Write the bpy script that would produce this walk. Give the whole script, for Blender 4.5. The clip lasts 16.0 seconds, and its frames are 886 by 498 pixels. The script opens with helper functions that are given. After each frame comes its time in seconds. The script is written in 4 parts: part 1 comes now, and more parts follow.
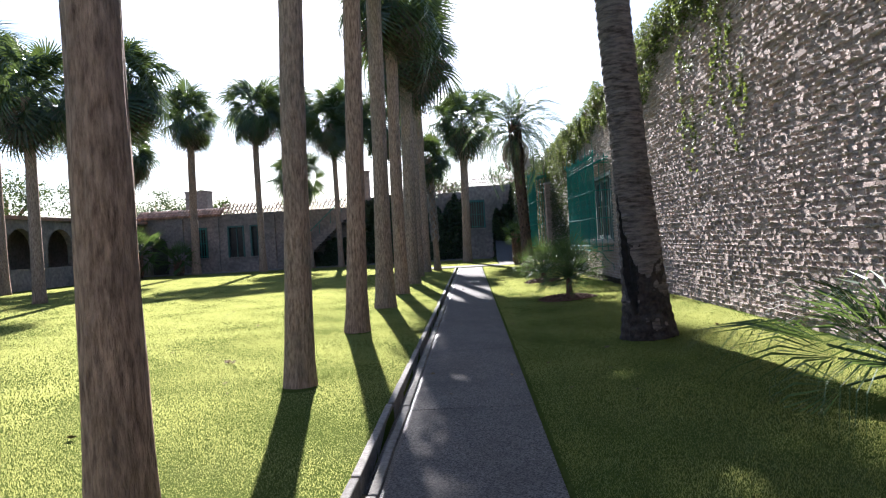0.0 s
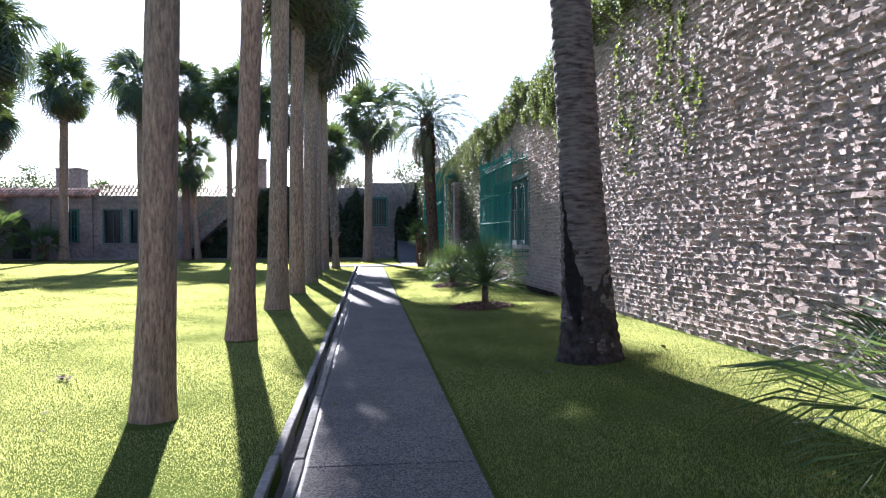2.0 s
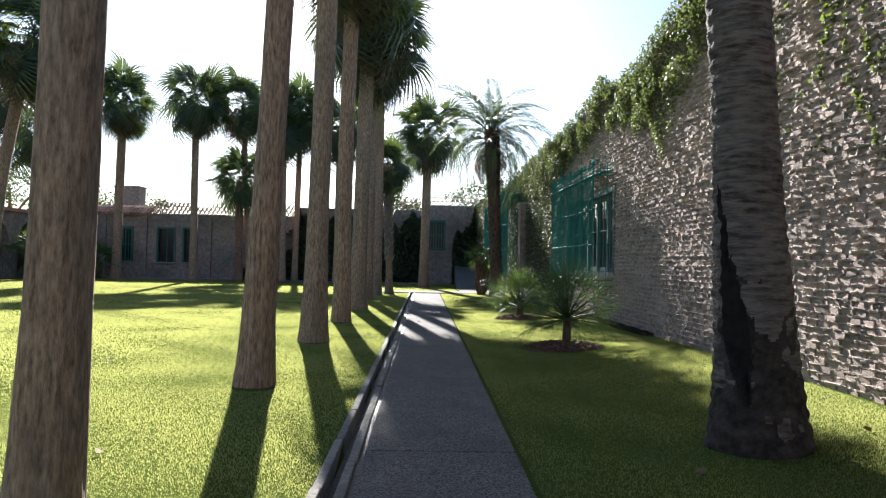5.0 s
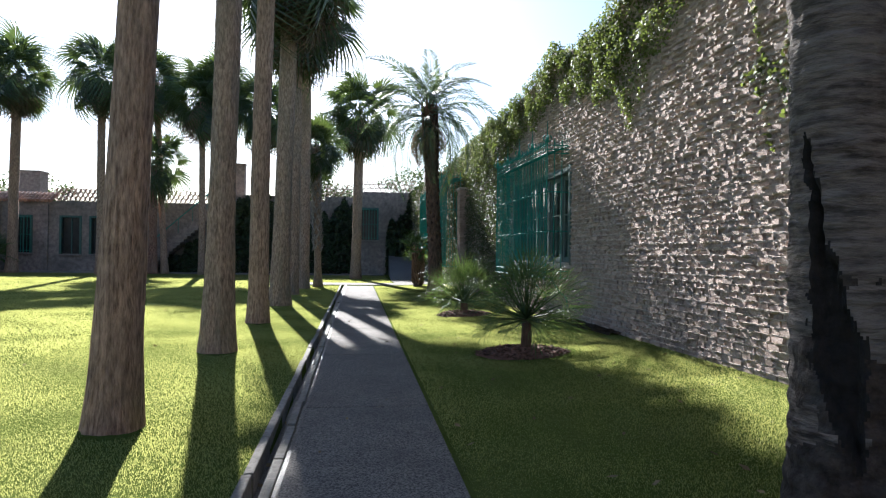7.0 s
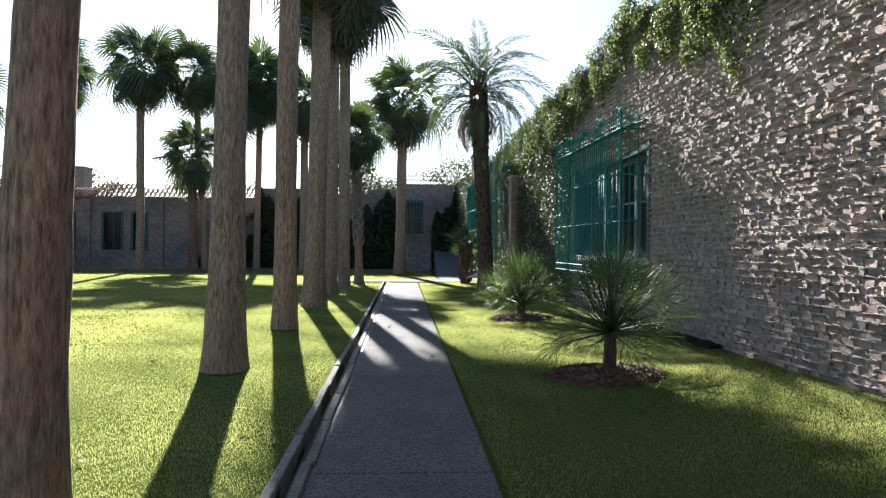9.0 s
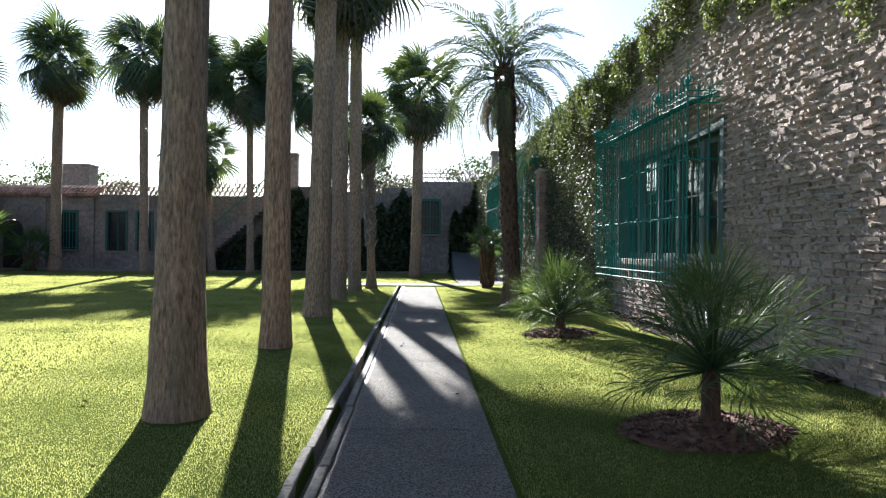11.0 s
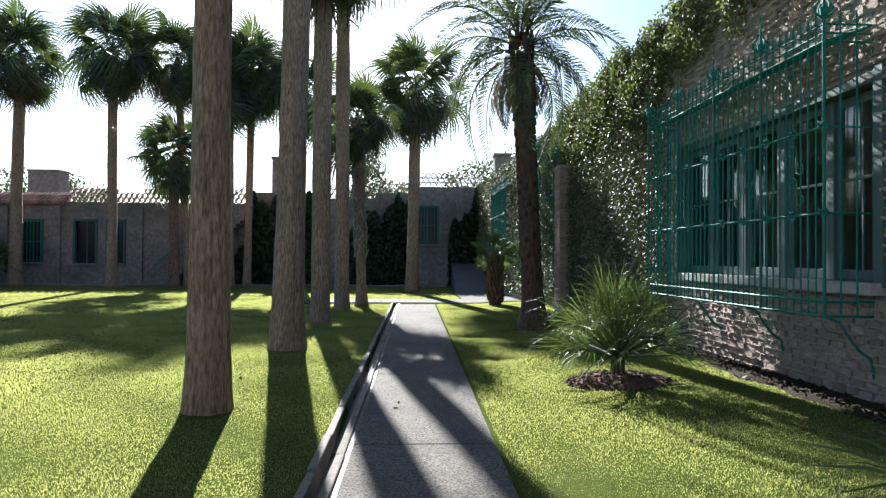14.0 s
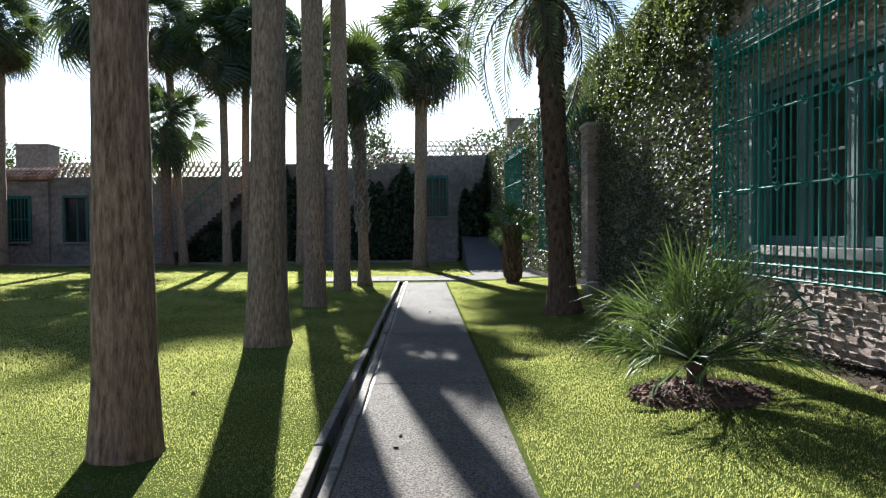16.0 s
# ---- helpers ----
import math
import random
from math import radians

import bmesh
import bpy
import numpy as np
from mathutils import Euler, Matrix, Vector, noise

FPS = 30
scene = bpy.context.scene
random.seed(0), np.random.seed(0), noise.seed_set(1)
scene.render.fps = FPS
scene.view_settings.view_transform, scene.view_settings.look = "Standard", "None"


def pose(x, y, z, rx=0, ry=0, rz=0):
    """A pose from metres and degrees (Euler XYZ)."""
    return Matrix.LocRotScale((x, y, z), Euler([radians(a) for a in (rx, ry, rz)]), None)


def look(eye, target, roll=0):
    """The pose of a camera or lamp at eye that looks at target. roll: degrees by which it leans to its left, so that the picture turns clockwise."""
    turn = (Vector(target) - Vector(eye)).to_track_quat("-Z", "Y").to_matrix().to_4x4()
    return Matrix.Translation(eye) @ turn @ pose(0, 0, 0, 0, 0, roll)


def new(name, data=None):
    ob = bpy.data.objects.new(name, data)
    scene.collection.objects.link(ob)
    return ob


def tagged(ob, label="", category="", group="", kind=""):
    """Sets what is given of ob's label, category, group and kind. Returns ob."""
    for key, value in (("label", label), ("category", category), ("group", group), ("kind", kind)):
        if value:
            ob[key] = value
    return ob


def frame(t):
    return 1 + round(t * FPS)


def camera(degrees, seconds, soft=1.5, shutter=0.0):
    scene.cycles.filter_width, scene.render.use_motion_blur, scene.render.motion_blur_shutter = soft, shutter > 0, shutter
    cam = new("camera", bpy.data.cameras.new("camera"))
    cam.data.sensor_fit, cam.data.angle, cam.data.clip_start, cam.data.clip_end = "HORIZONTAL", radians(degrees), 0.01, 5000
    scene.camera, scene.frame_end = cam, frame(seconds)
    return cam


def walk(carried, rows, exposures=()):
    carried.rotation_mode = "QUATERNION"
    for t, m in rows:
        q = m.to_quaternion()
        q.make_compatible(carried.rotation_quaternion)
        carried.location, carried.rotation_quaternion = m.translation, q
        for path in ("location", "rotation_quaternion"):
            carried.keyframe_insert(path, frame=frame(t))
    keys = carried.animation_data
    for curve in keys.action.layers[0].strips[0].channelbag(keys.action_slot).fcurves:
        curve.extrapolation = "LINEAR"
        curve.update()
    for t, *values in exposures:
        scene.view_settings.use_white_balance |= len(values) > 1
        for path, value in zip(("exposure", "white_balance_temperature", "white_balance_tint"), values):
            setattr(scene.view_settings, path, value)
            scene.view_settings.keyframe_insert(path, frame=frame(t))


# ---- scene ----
cam = camera(66.6, 16.0, soft=1.2)
METRES, EYE, TILT, LEAN, TURN = 15.0, 1.5, 0.0, 0.0, 2.4
ROWS = [
    (0.0, 0.0, 0.0, 0.0, -0.05, -0.85, 3.23),
    (0.5, -0.0044, 0.0244, -0.0009, -2.92, -0.66, 2.14),
    (1.0, -0.0044, 0.0521, -0.0039, -6.71, -4.01, 1.29),
    (1.5, -0.005, 0.0777, -0.0031, -8.35, -2.68, -0.07),
    (2.0, -0.0095, 0.1081, -0.0028, -8.72, -1.1, 0.14),
    (2.5, -0.0101, 0.1301, -0.0063, -8.87, -0.64, 0.42),
    (3.0, -0.0053, 0.1571, -0.0064, -5.11, -1.01, 0.77),
    (3.5, -0.005, 0.1858, -0.0075, -3.38, 0.1, -0.76),
    (4.0, -0.0056, 0.2124, -0.0095, -3.61, 1.46, -1.0),
    (6.5, 0.0036, 0.3694, -0.0087, -5.86, 0.43, -0.57),
    (7.0, 0.0052, 0.3998, -0.0083, -9.64, 0.36, -0.78),
    (7.5, 0.0106, 0.4294, -0.0069, -8.32, -0.03, -0.52),
    (8.0, 0.0122, 0.4605, -0.0094, -6.01, -0.27, -0.89),
    (10.5, 0.0234, 0.6276, -0.0054, -5.67, 0.03, -0.05),
    (11.0, 0.0224, 0.661, -0.0074, -4.42, -0.11, -0.55),
    (11.5, 0.0236, 0.6938, -0.007, -4.56, 0.36, 0.05),
    (12.0, 0.0273, 0.7257, -0.005, -4.37, 0.79, -0.56),
    (12.5, 0.0266, 0.7605, -0.0063, -4.09, 0.74, -0.57),
    (13.0, 0.0267, 0.7954, -0.0081, -6.17, 1.03, -0.15),
    (13.5, 0.0284, 0.8284, -0.0063, -5.91, 0.62, -0.14),
    (14.0, 0.0266, 0.8642, -0.0055, -4.81, 0.77, -0.33),
    (14.5, 0.027, 0.8968, -0.0073, -5.83, 0.38, 0.23),
    (15.0, 0.0295, 0.9285, -0.0057, -3.93, 0.12, 0.16),
    (15.5, 0.0307, 0.9639, -0.0054, -4.03, -0.46, -0.1),
    (16.0, 0.0335, 0.9957, -0.0057, -4.07, -1.51, 0.5),
]
EXPOSURE = ((0.0, 1.98, 5700, 16), (1.0, 2.12, 5400, 22), (2.0, 2.4, 5400, 20), (2.5, 2.2, 5500, 17), (3.0, 1.92, 5900, 13), (6.5, 1.95, 5750, 11), (8.0, 2.0, 5650, 11), (10.4, 2.02, 5750, 10), (12.5, 1.95, 5700, 9), (14.5, 1.84, 5700, 9), (16.0, 1.78, 5750, 9))
walk(cam, [(t, pose(0, 0, EYE, TILT, LEAN, TURN) @ pose(METRES * x, METRES * y, METRES * z, 90 + pitch, roll, yaw)) for t, x, y, z, yaw, pitch, roll in ROWS], EXPOSURE)

# ---- daylight: low sun ahead and slightly to the left ----
SUN_EL, SUN_AZ = radians(28.4), radians(10.4)
sun_dir = Vector((-math.sin(SUN_AZ) * math.cos(SUN_EL), math.cos(SUN_AZ) * math.cos(SUN_EL), math.sin(SUN_EL)))
sun = new("sun", bpy.data.lights.new("sun", "SUN"))
sun.data.energy, sun.data.angle, sun.data.color = 5.0, radians(0.55), (1.0, 0.93, 0.82)
sun.matrix_world = look(sun_dir * 200, (0, 0, 0))
world = bpy.data.worlds.new("world")
scene.world = world
world.use_nodes = True
wn = world.node_tree
sky = wn.nodes.new("ShaderNodeTexSky")
sky.sky_type, sky.sun_disc = "NISHITA", False
sky.sun_elevation, sky.sun_rotation = SUN_EL, -SUN_AZ
sky.dust_density, sky.air_density = 0.6, 1.0
wn.links.new(sky.outputs[0], wn.nodes["Background"].inputs[0])
wn.nodes["Background"].inputs[1].default_value = 0.052

RNG = np.random.default_rng(7)


# ---- materials ----
def surface(name, dark, light, scale=8.0, rough=0.85, bump=0.3, stretch=(1, 1, 1), stain=None, stain_scale=0.7, stain_amount=0.5,
            island=0.0, piece=0.0, thin=0.0, contrast=0.2, middle=0.5, detail=6.0, thin_colour=None, metal=0.0, bump_scale=None, spec=0.35, depth=0.02):
    """A node material: two-scale colour variation, fine relief, optional light passing through thin leaves."""
    m = bpy.data.materials.new(name)
    m.use_nodes = True
    nt, ln = m.node_tree, m.node_tree.links
    b = nt.nodes["Principled BSDF"]
    b.inputs["Roughness"].default_value, b.inputs["Metallic"].default_value = rough, metal
    b.inputs["Specular IOR Level"].default_value = spec
    co = nt.nodes.new("ShaderNodeTexCoord")
    mp = nt.nodes.new("ShaderNodeMapping")
    mp.inputs["Scale"].default_value = stretch
    ln.new(co.outputs["Object"], mp.inputs[0])

    def noise_tex(s, detail=6.0, r=0.6):
        n = nt.nodes.new("ShaderNodeTexNoise")
        n.inputs["Scale"].default_value, n.inputs["Detail"].default_value, n.inputs["Roughness"].default_value = s, detail, r
        ln.new(mp.outputs[0], n.inputs["Vector"])
        return n

    def mix(fac, a, c, kind="MIX"):
        x = nt.nodes.new("ShaderNodeMix")
        x.data_type, x.blend_type = "RGBA", kind
        for socket, value in ((x.inputs[0], fac), (x.inputs[6], a), (x.inputs[7], c)):
            if isinstance(value, (int, float)):
                socket.default_value = value
            elif isinstance(value, tuple):
                socket.default_value = (*value, 1)
            else:
                ln.new(value, socket)
        return x.outputs[2]

    def ramp(src, lo, hi):
        r = nt.nodes.new("ShaderNodeMapRange")
        r.inputs[1].default_value, r.inputs[2].default_value = lo, hi
        ln.new(src, r.inputs[0])
        return r.outputs[0]

    n1 = noise_tex(scale, detail, 0.62)
    col = mix(ramp(n1.outputs[0], middle - contrast, middle + contrast), dark, light)
    if stain:
        n2 = noise_tex(stain_scale, 5.0, 0.65)
        s = nt.nodes.new("ShaderNodeMath")
        s.operation = "MULTIPLY"
        ln.new(ramp(n2.outputs[0], 0.45, 0.68), s.inputs[0])
        s.inputs[1].default_value = stain_amount
        col = mix(s.outputs[0], col, stain)
    for amount, node, out in ((island, "ShaderNodeNewGeometry", "Random Per Island"), (piece, "ShaderNodeObjectInfo", "Random")):
        if amount:
            g = nt.nodes.new(node)
            h = nt.nodes.new("ShaderNodeHueSaturation")
            r = nt.nodes.new("ShaderNodeMapRange")
            r.inputs[3].default_value, r.inputs[4].default_value = 1 - amount, 1 + amount
            ln.new(g.outputs[out], r.inputs[0])
            ln.new(r.outputs[0], h.inputs["Value"])
            ln.new(col, h.inputs["Color"])
            col = h.outputs[0]
    ln.new(col, b.inputs["Base Color"])
    if bump:
        bp = nt.nodes.new("ShaderNodeBump")
        bp.inputs["Strength"].default_value, bp.inputs["Distance"].default_value = bump, depth
        ln.new(noise_tex(bump_scale or scale * 2.5).outputs[0], bp.inputs["Height"])
        ln.new(bp.outputs[0], b.inputs["Normal"])
    if thin:
        tr = nt.nodes.new("ShaderNodeBsdfTranslucent")
        if thin_colour:
            tr.inputs[0].default_value = (*thin_colour, 1)
        else:
            ln.new(col, tr.inputs[0])
        mx = nt.nodes.new("ShaderNodeMixShader")
        mx.inputs[0].default_value = thin
        ln.new(b.outputs[0], mx.inputs[1])
        ln.new(tr.outputs[0], mx.inputs[2])
        ln.new(mx.outputs[0], nt.nodes["Material Output"].inputs[0])
    return m


def glass_pane(name):
    m = bpy.data.materials.new(name)
    m.use_nodes = True
    b = m.node_tree.nodes["Principled BSDF"]
    b.inputs["Base Color"].default_value = (0.9, 0.95, 0.93, 1)
    b.inputs["Roughness"].default_value, b.inputs["Transmission Weight"].default_value, b.inputs["IOR"].default_value = 0.03, 1.0, 1.45
    return m


M_SOIL = surface("lawn_soil", (0.058, 0.082, 0.018), (0.12, 0.15, 0.036), 45, 1.0, 1.0, stain=(0.125, 0.14, 0.045), stain_scale=0.8, stain_amount=0.5, spec=0.0, bump_scale=60, depth=0.03)
M_GRASS = surface("grass_blades", (0.036, 0.06, 0.016), (0.064, 0.096, 0.024), 1.1, 0.38, 0, spec=0.45, island=0.3, thin=0.52, thin_colour=(0.50, 0.515, 0.155),
                  stain=(0.12, 0.125, 0.02), stain_scale=0.6, stain_amount=0.7)
M_PATH = surface("worn_concrete", (0.052, 0.046, 0.041), (0.235, 0.208, 0.178), 75, 0.88, 0.7, contrast=0.11, stain=(0.075, 0.068, 0.06), stain_scale=1.3, stain_amount=0.5, bump_scale=130, piece=0.06, depth=0.01, spec=0.15)
M_KERB = surface("kerb_stone", (0.13, 0.115, 0.095), (0.29, 0.26, 0.22), 25, 0.85, 0.5, stain=(0.11, 0.10, 0.07), stain_scale=2.5, stain_amount=0.7, piece=0.2)
M_MUD = surface("wet_gutter", (0.02, 0.016, 0.013), (0.05, 0.035, 0.028), 14, 0.5, 0.5)
M_BRICK = surface("rough_brick", (0.29, 0.21, 0.175), (0.48, 0.375, 0.315), 30, 0.92, 0.7, stain=(0.19, 0.16, 0.145), stain_scale=0.9, stain_amount=0.4, island=0.22, bump_scale=60)
M_BRICK_PIECE = surface("rough_brick_piece", (0.29, 0.21, 0.175), (0.48, 0.375, 0.315), 30, 0.92, 0.7, stain=(0.19, 0.16, 0.145), stain_scale=0.9, stain_amount=0.4, piece=0.22, bump_scale=60)
M_MORTAR = surface("squeezed_mortar", (0.35, 0.285, 0.24), (0.54, 0.46, 0.395), 40, 0.95, 0.8, stain=(0.24, 0.21, 0.19), stain_scale=1.1, stain_amount=0.4, bump_scale=70)
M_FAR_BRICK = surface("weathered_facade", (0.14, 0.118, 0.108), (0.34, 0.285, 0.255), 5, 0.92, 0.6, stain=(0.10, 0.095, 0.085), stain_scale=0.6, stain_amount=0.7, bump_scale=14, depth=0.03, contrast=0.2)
M_TILE = surface("clay_tile", (0.26, 0.13, 0.09), (0.42, 0.25, 0.18), 9, 0.85, 0.3, stain=(0.14, 0.12, 0.10), island=0.3)
M_HONEY = surface("honeycomb_clay", (0.30, 0.22, 0.18), (0.45, 0.36, 0.31), 9, 0.85, 0.3, island=0.25)
M_BARK = surface("palmetto_bark", (0.10, 0.056, 0.036), (0.56, 0.37, 0.255), 14, 0.95, 1.0, stretch=(2.6, 2.6, 0.55), contrast=0.19, middle=0.48, detail=9, stain=(0.20, 0.145, 0.105), stain_scale=1.5, stain_amount=0.55, bump_scale=13, depth=0.05)
M_BARK_MOSS = surface("mossy_bark", (0.10, 0.062, 0.042), (0.50, 0.35, 0.245), 16, 0.95, 1.0, stretch=(2.4, 2.4, 0.6), contrast=0.19, middle=0.48, detail=9, stain=(0.17, 0.15, 0.11), stain_scale=1.3, stain_amount=0.6, bump_scale=9, depth=0.05)
M_RING_BARK = surface("ringed_bark", (0.04, 0.029, 0.023), (0.19, 0.15, 0.125), 6, 0.95, 1.0, stretch=(1.0, 1.0, 4.5), contrast=0.11, middle=0.48, detail=9, stain=(0.23, 0.205, 0.18), stain_scale=0.8, stain_amount=0.5, bump_scale=8, depth=0.05)
M_BARK_RED = surface("red_brown_bark", (0.07, 0.035, 0.024), (0.33, 0.18, 0.12), 12, 0.95, 0.8, stretch=(2.4, 2.4, 0.8), contrast=0.15, stain=(0.30, 0.24, 0.19), stain_scale=1.2, stain_amount=0.4, bump_scale=9, depth=0.04)
M_BOOT = surface("leaf_boots", (0.04, 0.025, 0.018), (0.14, 0.085, 0.055), 12, 0.95, 0.8, stretch=(2, 2, 0.6), island=0.35)
# foot bark: dark of itself, with the shade around it painted in too
M_BARK_FOOT = surface("shaded_lichened_foot", (0.016, 0.011, 0.008), (0.06, 0.042, 0.032), 14, 0.95, 1.0, contrast=0.13, detail=9, stain=(0.11, 0.10, 0.09), stain_scale=5.0, stain_amount=0.4, bump_scale=12, depth=0.05)
M_CHAR = surface("hollow_dark", (0.008, 0.007, 0.006), (0.03, 0.024, 0.02), 10, 1.0, 0.8)
M_FAN = surface("palmetto_leaf", (0.024, 0.042, 0.017), (0.055, 0.085, 0.034), 1.5, 0.38, 0, island=0.5, thin=0.26, thin_colour=(0.12, 0.17, 0.035), spec=0.5)
M_FAN_LOW = surface("dwarf_palmetto_leaf", (0.03, 0.062, 0.026), (0.065, 0.11, 0.042), 2, 0.5, 0, piece=0.4, thin=0.3, thin_colour=(0.15, 0.22, 0.045), spec=0.3)
M_DEAD = surface("dead_frond", (0.10, 0.07, 0.045), (0.20, 0.15, 0.10), 4, 0.85, 0, island=0.4, thin=0.2)
M_PINDO = surface("blue_green_frond", (0.022, 0.042, 0.024), (0.05, 0.08, 0.045), 2, 0.45, 0, piece=0.25, thin=0.22, thin_colour=(0.15, 0.21, 0.055), spec=0.4)
M_RACHIS = surface("leaf_stalk", (0.10, 0.13, 0.05), (0.17, 0.19, 0.08), 6, 0.5, 0)
M_IVY = surface("ivy_leaf", (0.035, 0.055, 0.018), (0.12, 0.14, 0.055), 1.4, 0.6, 0, island=0.5, thin=0.33, thin_colour=(0.24, 0.30, 0.06), spec=0.2)
# darker copy of the ivy leaf, with the facade's shade in its colour
M_IVY_SHADED = surface("shaded_ivy_leaf", (0.012, 0.024, 0.009), (0.03, 0.05, 0.016), 1.4, 0.45, 0, island=0.5, thin=0.1, spec=0.4)
M_IVY_SHEET = surface("wall_ivy_leaf", (0.022, 0.034, 0.014), (0.085, 0.095, 0.05), 1.4, 0.6, 0, island=0.5, thin=0.15, thin_colour=(0.13, 0.18, 0.035), spec=0.3)
M_TREE = surface("far_foliage", (0.03, 0.05, 0.018), (0.07, 0.09, 0.035), 0.6, 0.6, 0, island=0.5, thin=0.2, thin_colour=(0.12, 0.16, 0.04))
M_BORDER = surface("border_soil", (0.022, 0.016, 0.011), (0.075, 0.055, 0.038), 35, 1.0, 1.0, stain=(0.04, 0.045, 0.02), stain_scale=2.0, spec=0.1, bump_scale=40, depth=0.03)
M_MULCH = surface("bark_mulch", (0.06, 0.03, 0.02), (0.17, 0.09, 0.065), 20, 0.95, 0.6, island=0.5)
M_IRON = surface("green_painted_iron", (0.014, 0.155, 0.125), (0.032, 0.25, 0.20), 18, 0.68, 0.15, stain=(0.05, 0.12, 0.09), stain_scale=5, stain_amount=0.5, spec=0.25)
M_WOOD = surface("grey_green_paint", (0.075, 0.12, 0.11), (0.13, 0.18, 0.165), 10, 0.6, 0.2, stretch=(1, 1, 0.3), stain=(0.10, 0.12, 0.11), stain_scale=2)
M_TEALWOOD = surface("teal_shutter_paint", (0.025, 0.085, 0.075), (0.05, 0.12, 0.105), 10, 0.6, 0.2, stain=(0.07, 0.10, 0.09))
M_SILL = surface("stone_sill", (0.38, 0.34, 0.30), (0.55, 0.50, 0.45), 20, 0.85, 0.4, stain=(0.25, 0.22, 0.19))
M_PLASTER = surface("old_plaster", (0.22, 0.21, 0.19), (0.34, 0.32, 0.29), 4, 0.9, 0.2)
# near-black for the door; in rooms and panes it paints their lack of light
M_DARKFILL = surface("dark_door_and_rooms", (0.02, 0.02, 0.018), (0.05, 0.045, 0.04), 6, 0.6, 0.2)
M_GLASS = glass_pane("window_glass")
# opaque pane; the dim interior is painted as its dark colour
M_DARKPANE = surface("opaque_dark_glass", (0.012, 0.014, 0.015), (0.03, 0.033, 0.034), 3, 0.22, 0, spec=0.3)
# ramp concrete, darker than the path: shade is mixed into its colour
M_RAMP = surface("shaded_ramp_concrete", (0.07, 0.07, 0.075), (0.14, 0.138, 0.14), 40, 0.85, 0.4, stain=(0.05, 0.05, 0.05))
M_PALEBOOT = surface("pale_leaf_boots", (0.17, 0.14, 0.115), (0.40, 0.35, 0.30), 14, 0.95, 0.6, island=0.3)
M_RUSTBOOT = surface("rust_leaf_boots", (0.09, 0.048, 0.03), (0.30, 0.18, 0.12), 12, 0.95, 0.8, stretch=(2, 2, 0.6), island=0.4)
M_DEBRIS = surface("fallen_leaf", (0.10, 0.07, 0.035), (0.24, 0.17, 0.08), 8, 0.8, 0, island=0.4)


# ---- mesh building ----
class Build:
    """Collects vertices and faces for one mesh."""

    def __init__(self):
        self.v, self.f = [], []

    def add(self, verts, faces):
        n = len(self.v)
        self.v.extend(tuple(map(float, p)) for p in verts)
        self.f.extend(tuple(i + n for i in f) for f in faces)
        return self

    def box(self, x0, x1, y0, y1, z0, z1, bevel=0.0, jitter=0.0):
        if bevel:
            bm = bmesh.new()
            bmesh.ops.create_cube(bm, size=1.0, matrix=Matrix.Translation(((x0 + x1) / 2, (y0 + y1) / 2, (z0 + z1) / 2)) @ Matrix.Diagonal((x1 - x0, y1 - y0, z1 - z0, 1)))
            bmesh.ops.bevel(bm, geom=bm.edges[:], offset=bevel, segments=2, affect="EDGES", profile=0.5)
            bm.verts.index_update()
            self.add([v.co for v in bm.verts], [[v.index for v in f.verts] for f in bm.faces])
            bm.free()
            return self
        p = [[x, y, z] for z in (z0, z1) for y in (y0, y1) for x in (x0, x1)]
        if jitter:
            p = [[c + random.uniform(-jitter, jitter) for c in q] for q in p]
        return self.add(p, [(0, 2, 3, 1), (4, 5, 7, 6), (0, 1, 5, 4), (2, 6, 7, 3), (0, 4, 6, 2), (1, 3, 7, 5)])

    def tube(self, points, radii, sides=8, cap=True, wobble=None):
        pts = [Vector(p) for p in points]
        rings = []
        up = Vector((0, 0, 1))
        for i, p in enumerate(pts):
            d = (pts[min(i + 1, len(pts) - 1)] - pts[max(i - 1, 0)]).normalized()
            a = d.cross(up)
            a = a.normalized() if a.length > 1e-3 else Vector((1, 0, 0))
            if a.x < 0:
                a = -a
            b = d.cross(a)
            r = radii[i] if isinstance(radii, (list, tuple)) else radii
            ring = []
            for k in range(sides):
                t = 2 * math.pi * k / sides
                rr = r * (wobble(t, p.z, i) if wobble else 1)
                ring.append(p + (a * math.cos(t) + b * math.sin(t)) * rr)
            rings.append(ring)
        verts = [q for r in rings for q in r]
        faces = [(i * sides + k, i * sides + (k + 1) % sides, (i + 1) * sides + (k + 1) % sides, (i + 1) * sides + k) for i in range(len(pts) - 1) for k in range(sides)]
        if cap:
            faces += [tuple(range(sides))[::-1], tuple((len(pts) - 1) * sides + k for k in range(sides))]
        return self.add(verts, faces)

    def mesh(self, name, material, smooth=False):
        me = bpy.data.meshes.new(name)
        me.from_pydata(self.v, [], self.f)
        if smooth:
            me.polygons.foreach_set("use_smooth", [True] * len(me.polygons))
        me.materials.append(material)
        me.update()
        return me


def array_mesh(name, verts, faces, material):
    """A mesh from numpy arrays: verts (n, 3), faces (m, k)."""
    me = bpy.data.meshes.new(name)
    n, (m, k) = len(verts), faces.shape
    me.vertices.add(n)
    me.vertices.foreach_set("co", np.asarray(verts, dtype=np.float32).ravel())
    me.loops.add(m * k)
    me.loops.foreach_set("vertex_index", faces.astype(np.int32).ravel())
    me.polygons.add(m)
    me.polygons.foreach_set("loop_start", np.arange(0, m * k, k, dtype=np.int32))
    me.materials.append(material)
    me.update(calc_edges=True)
    return me


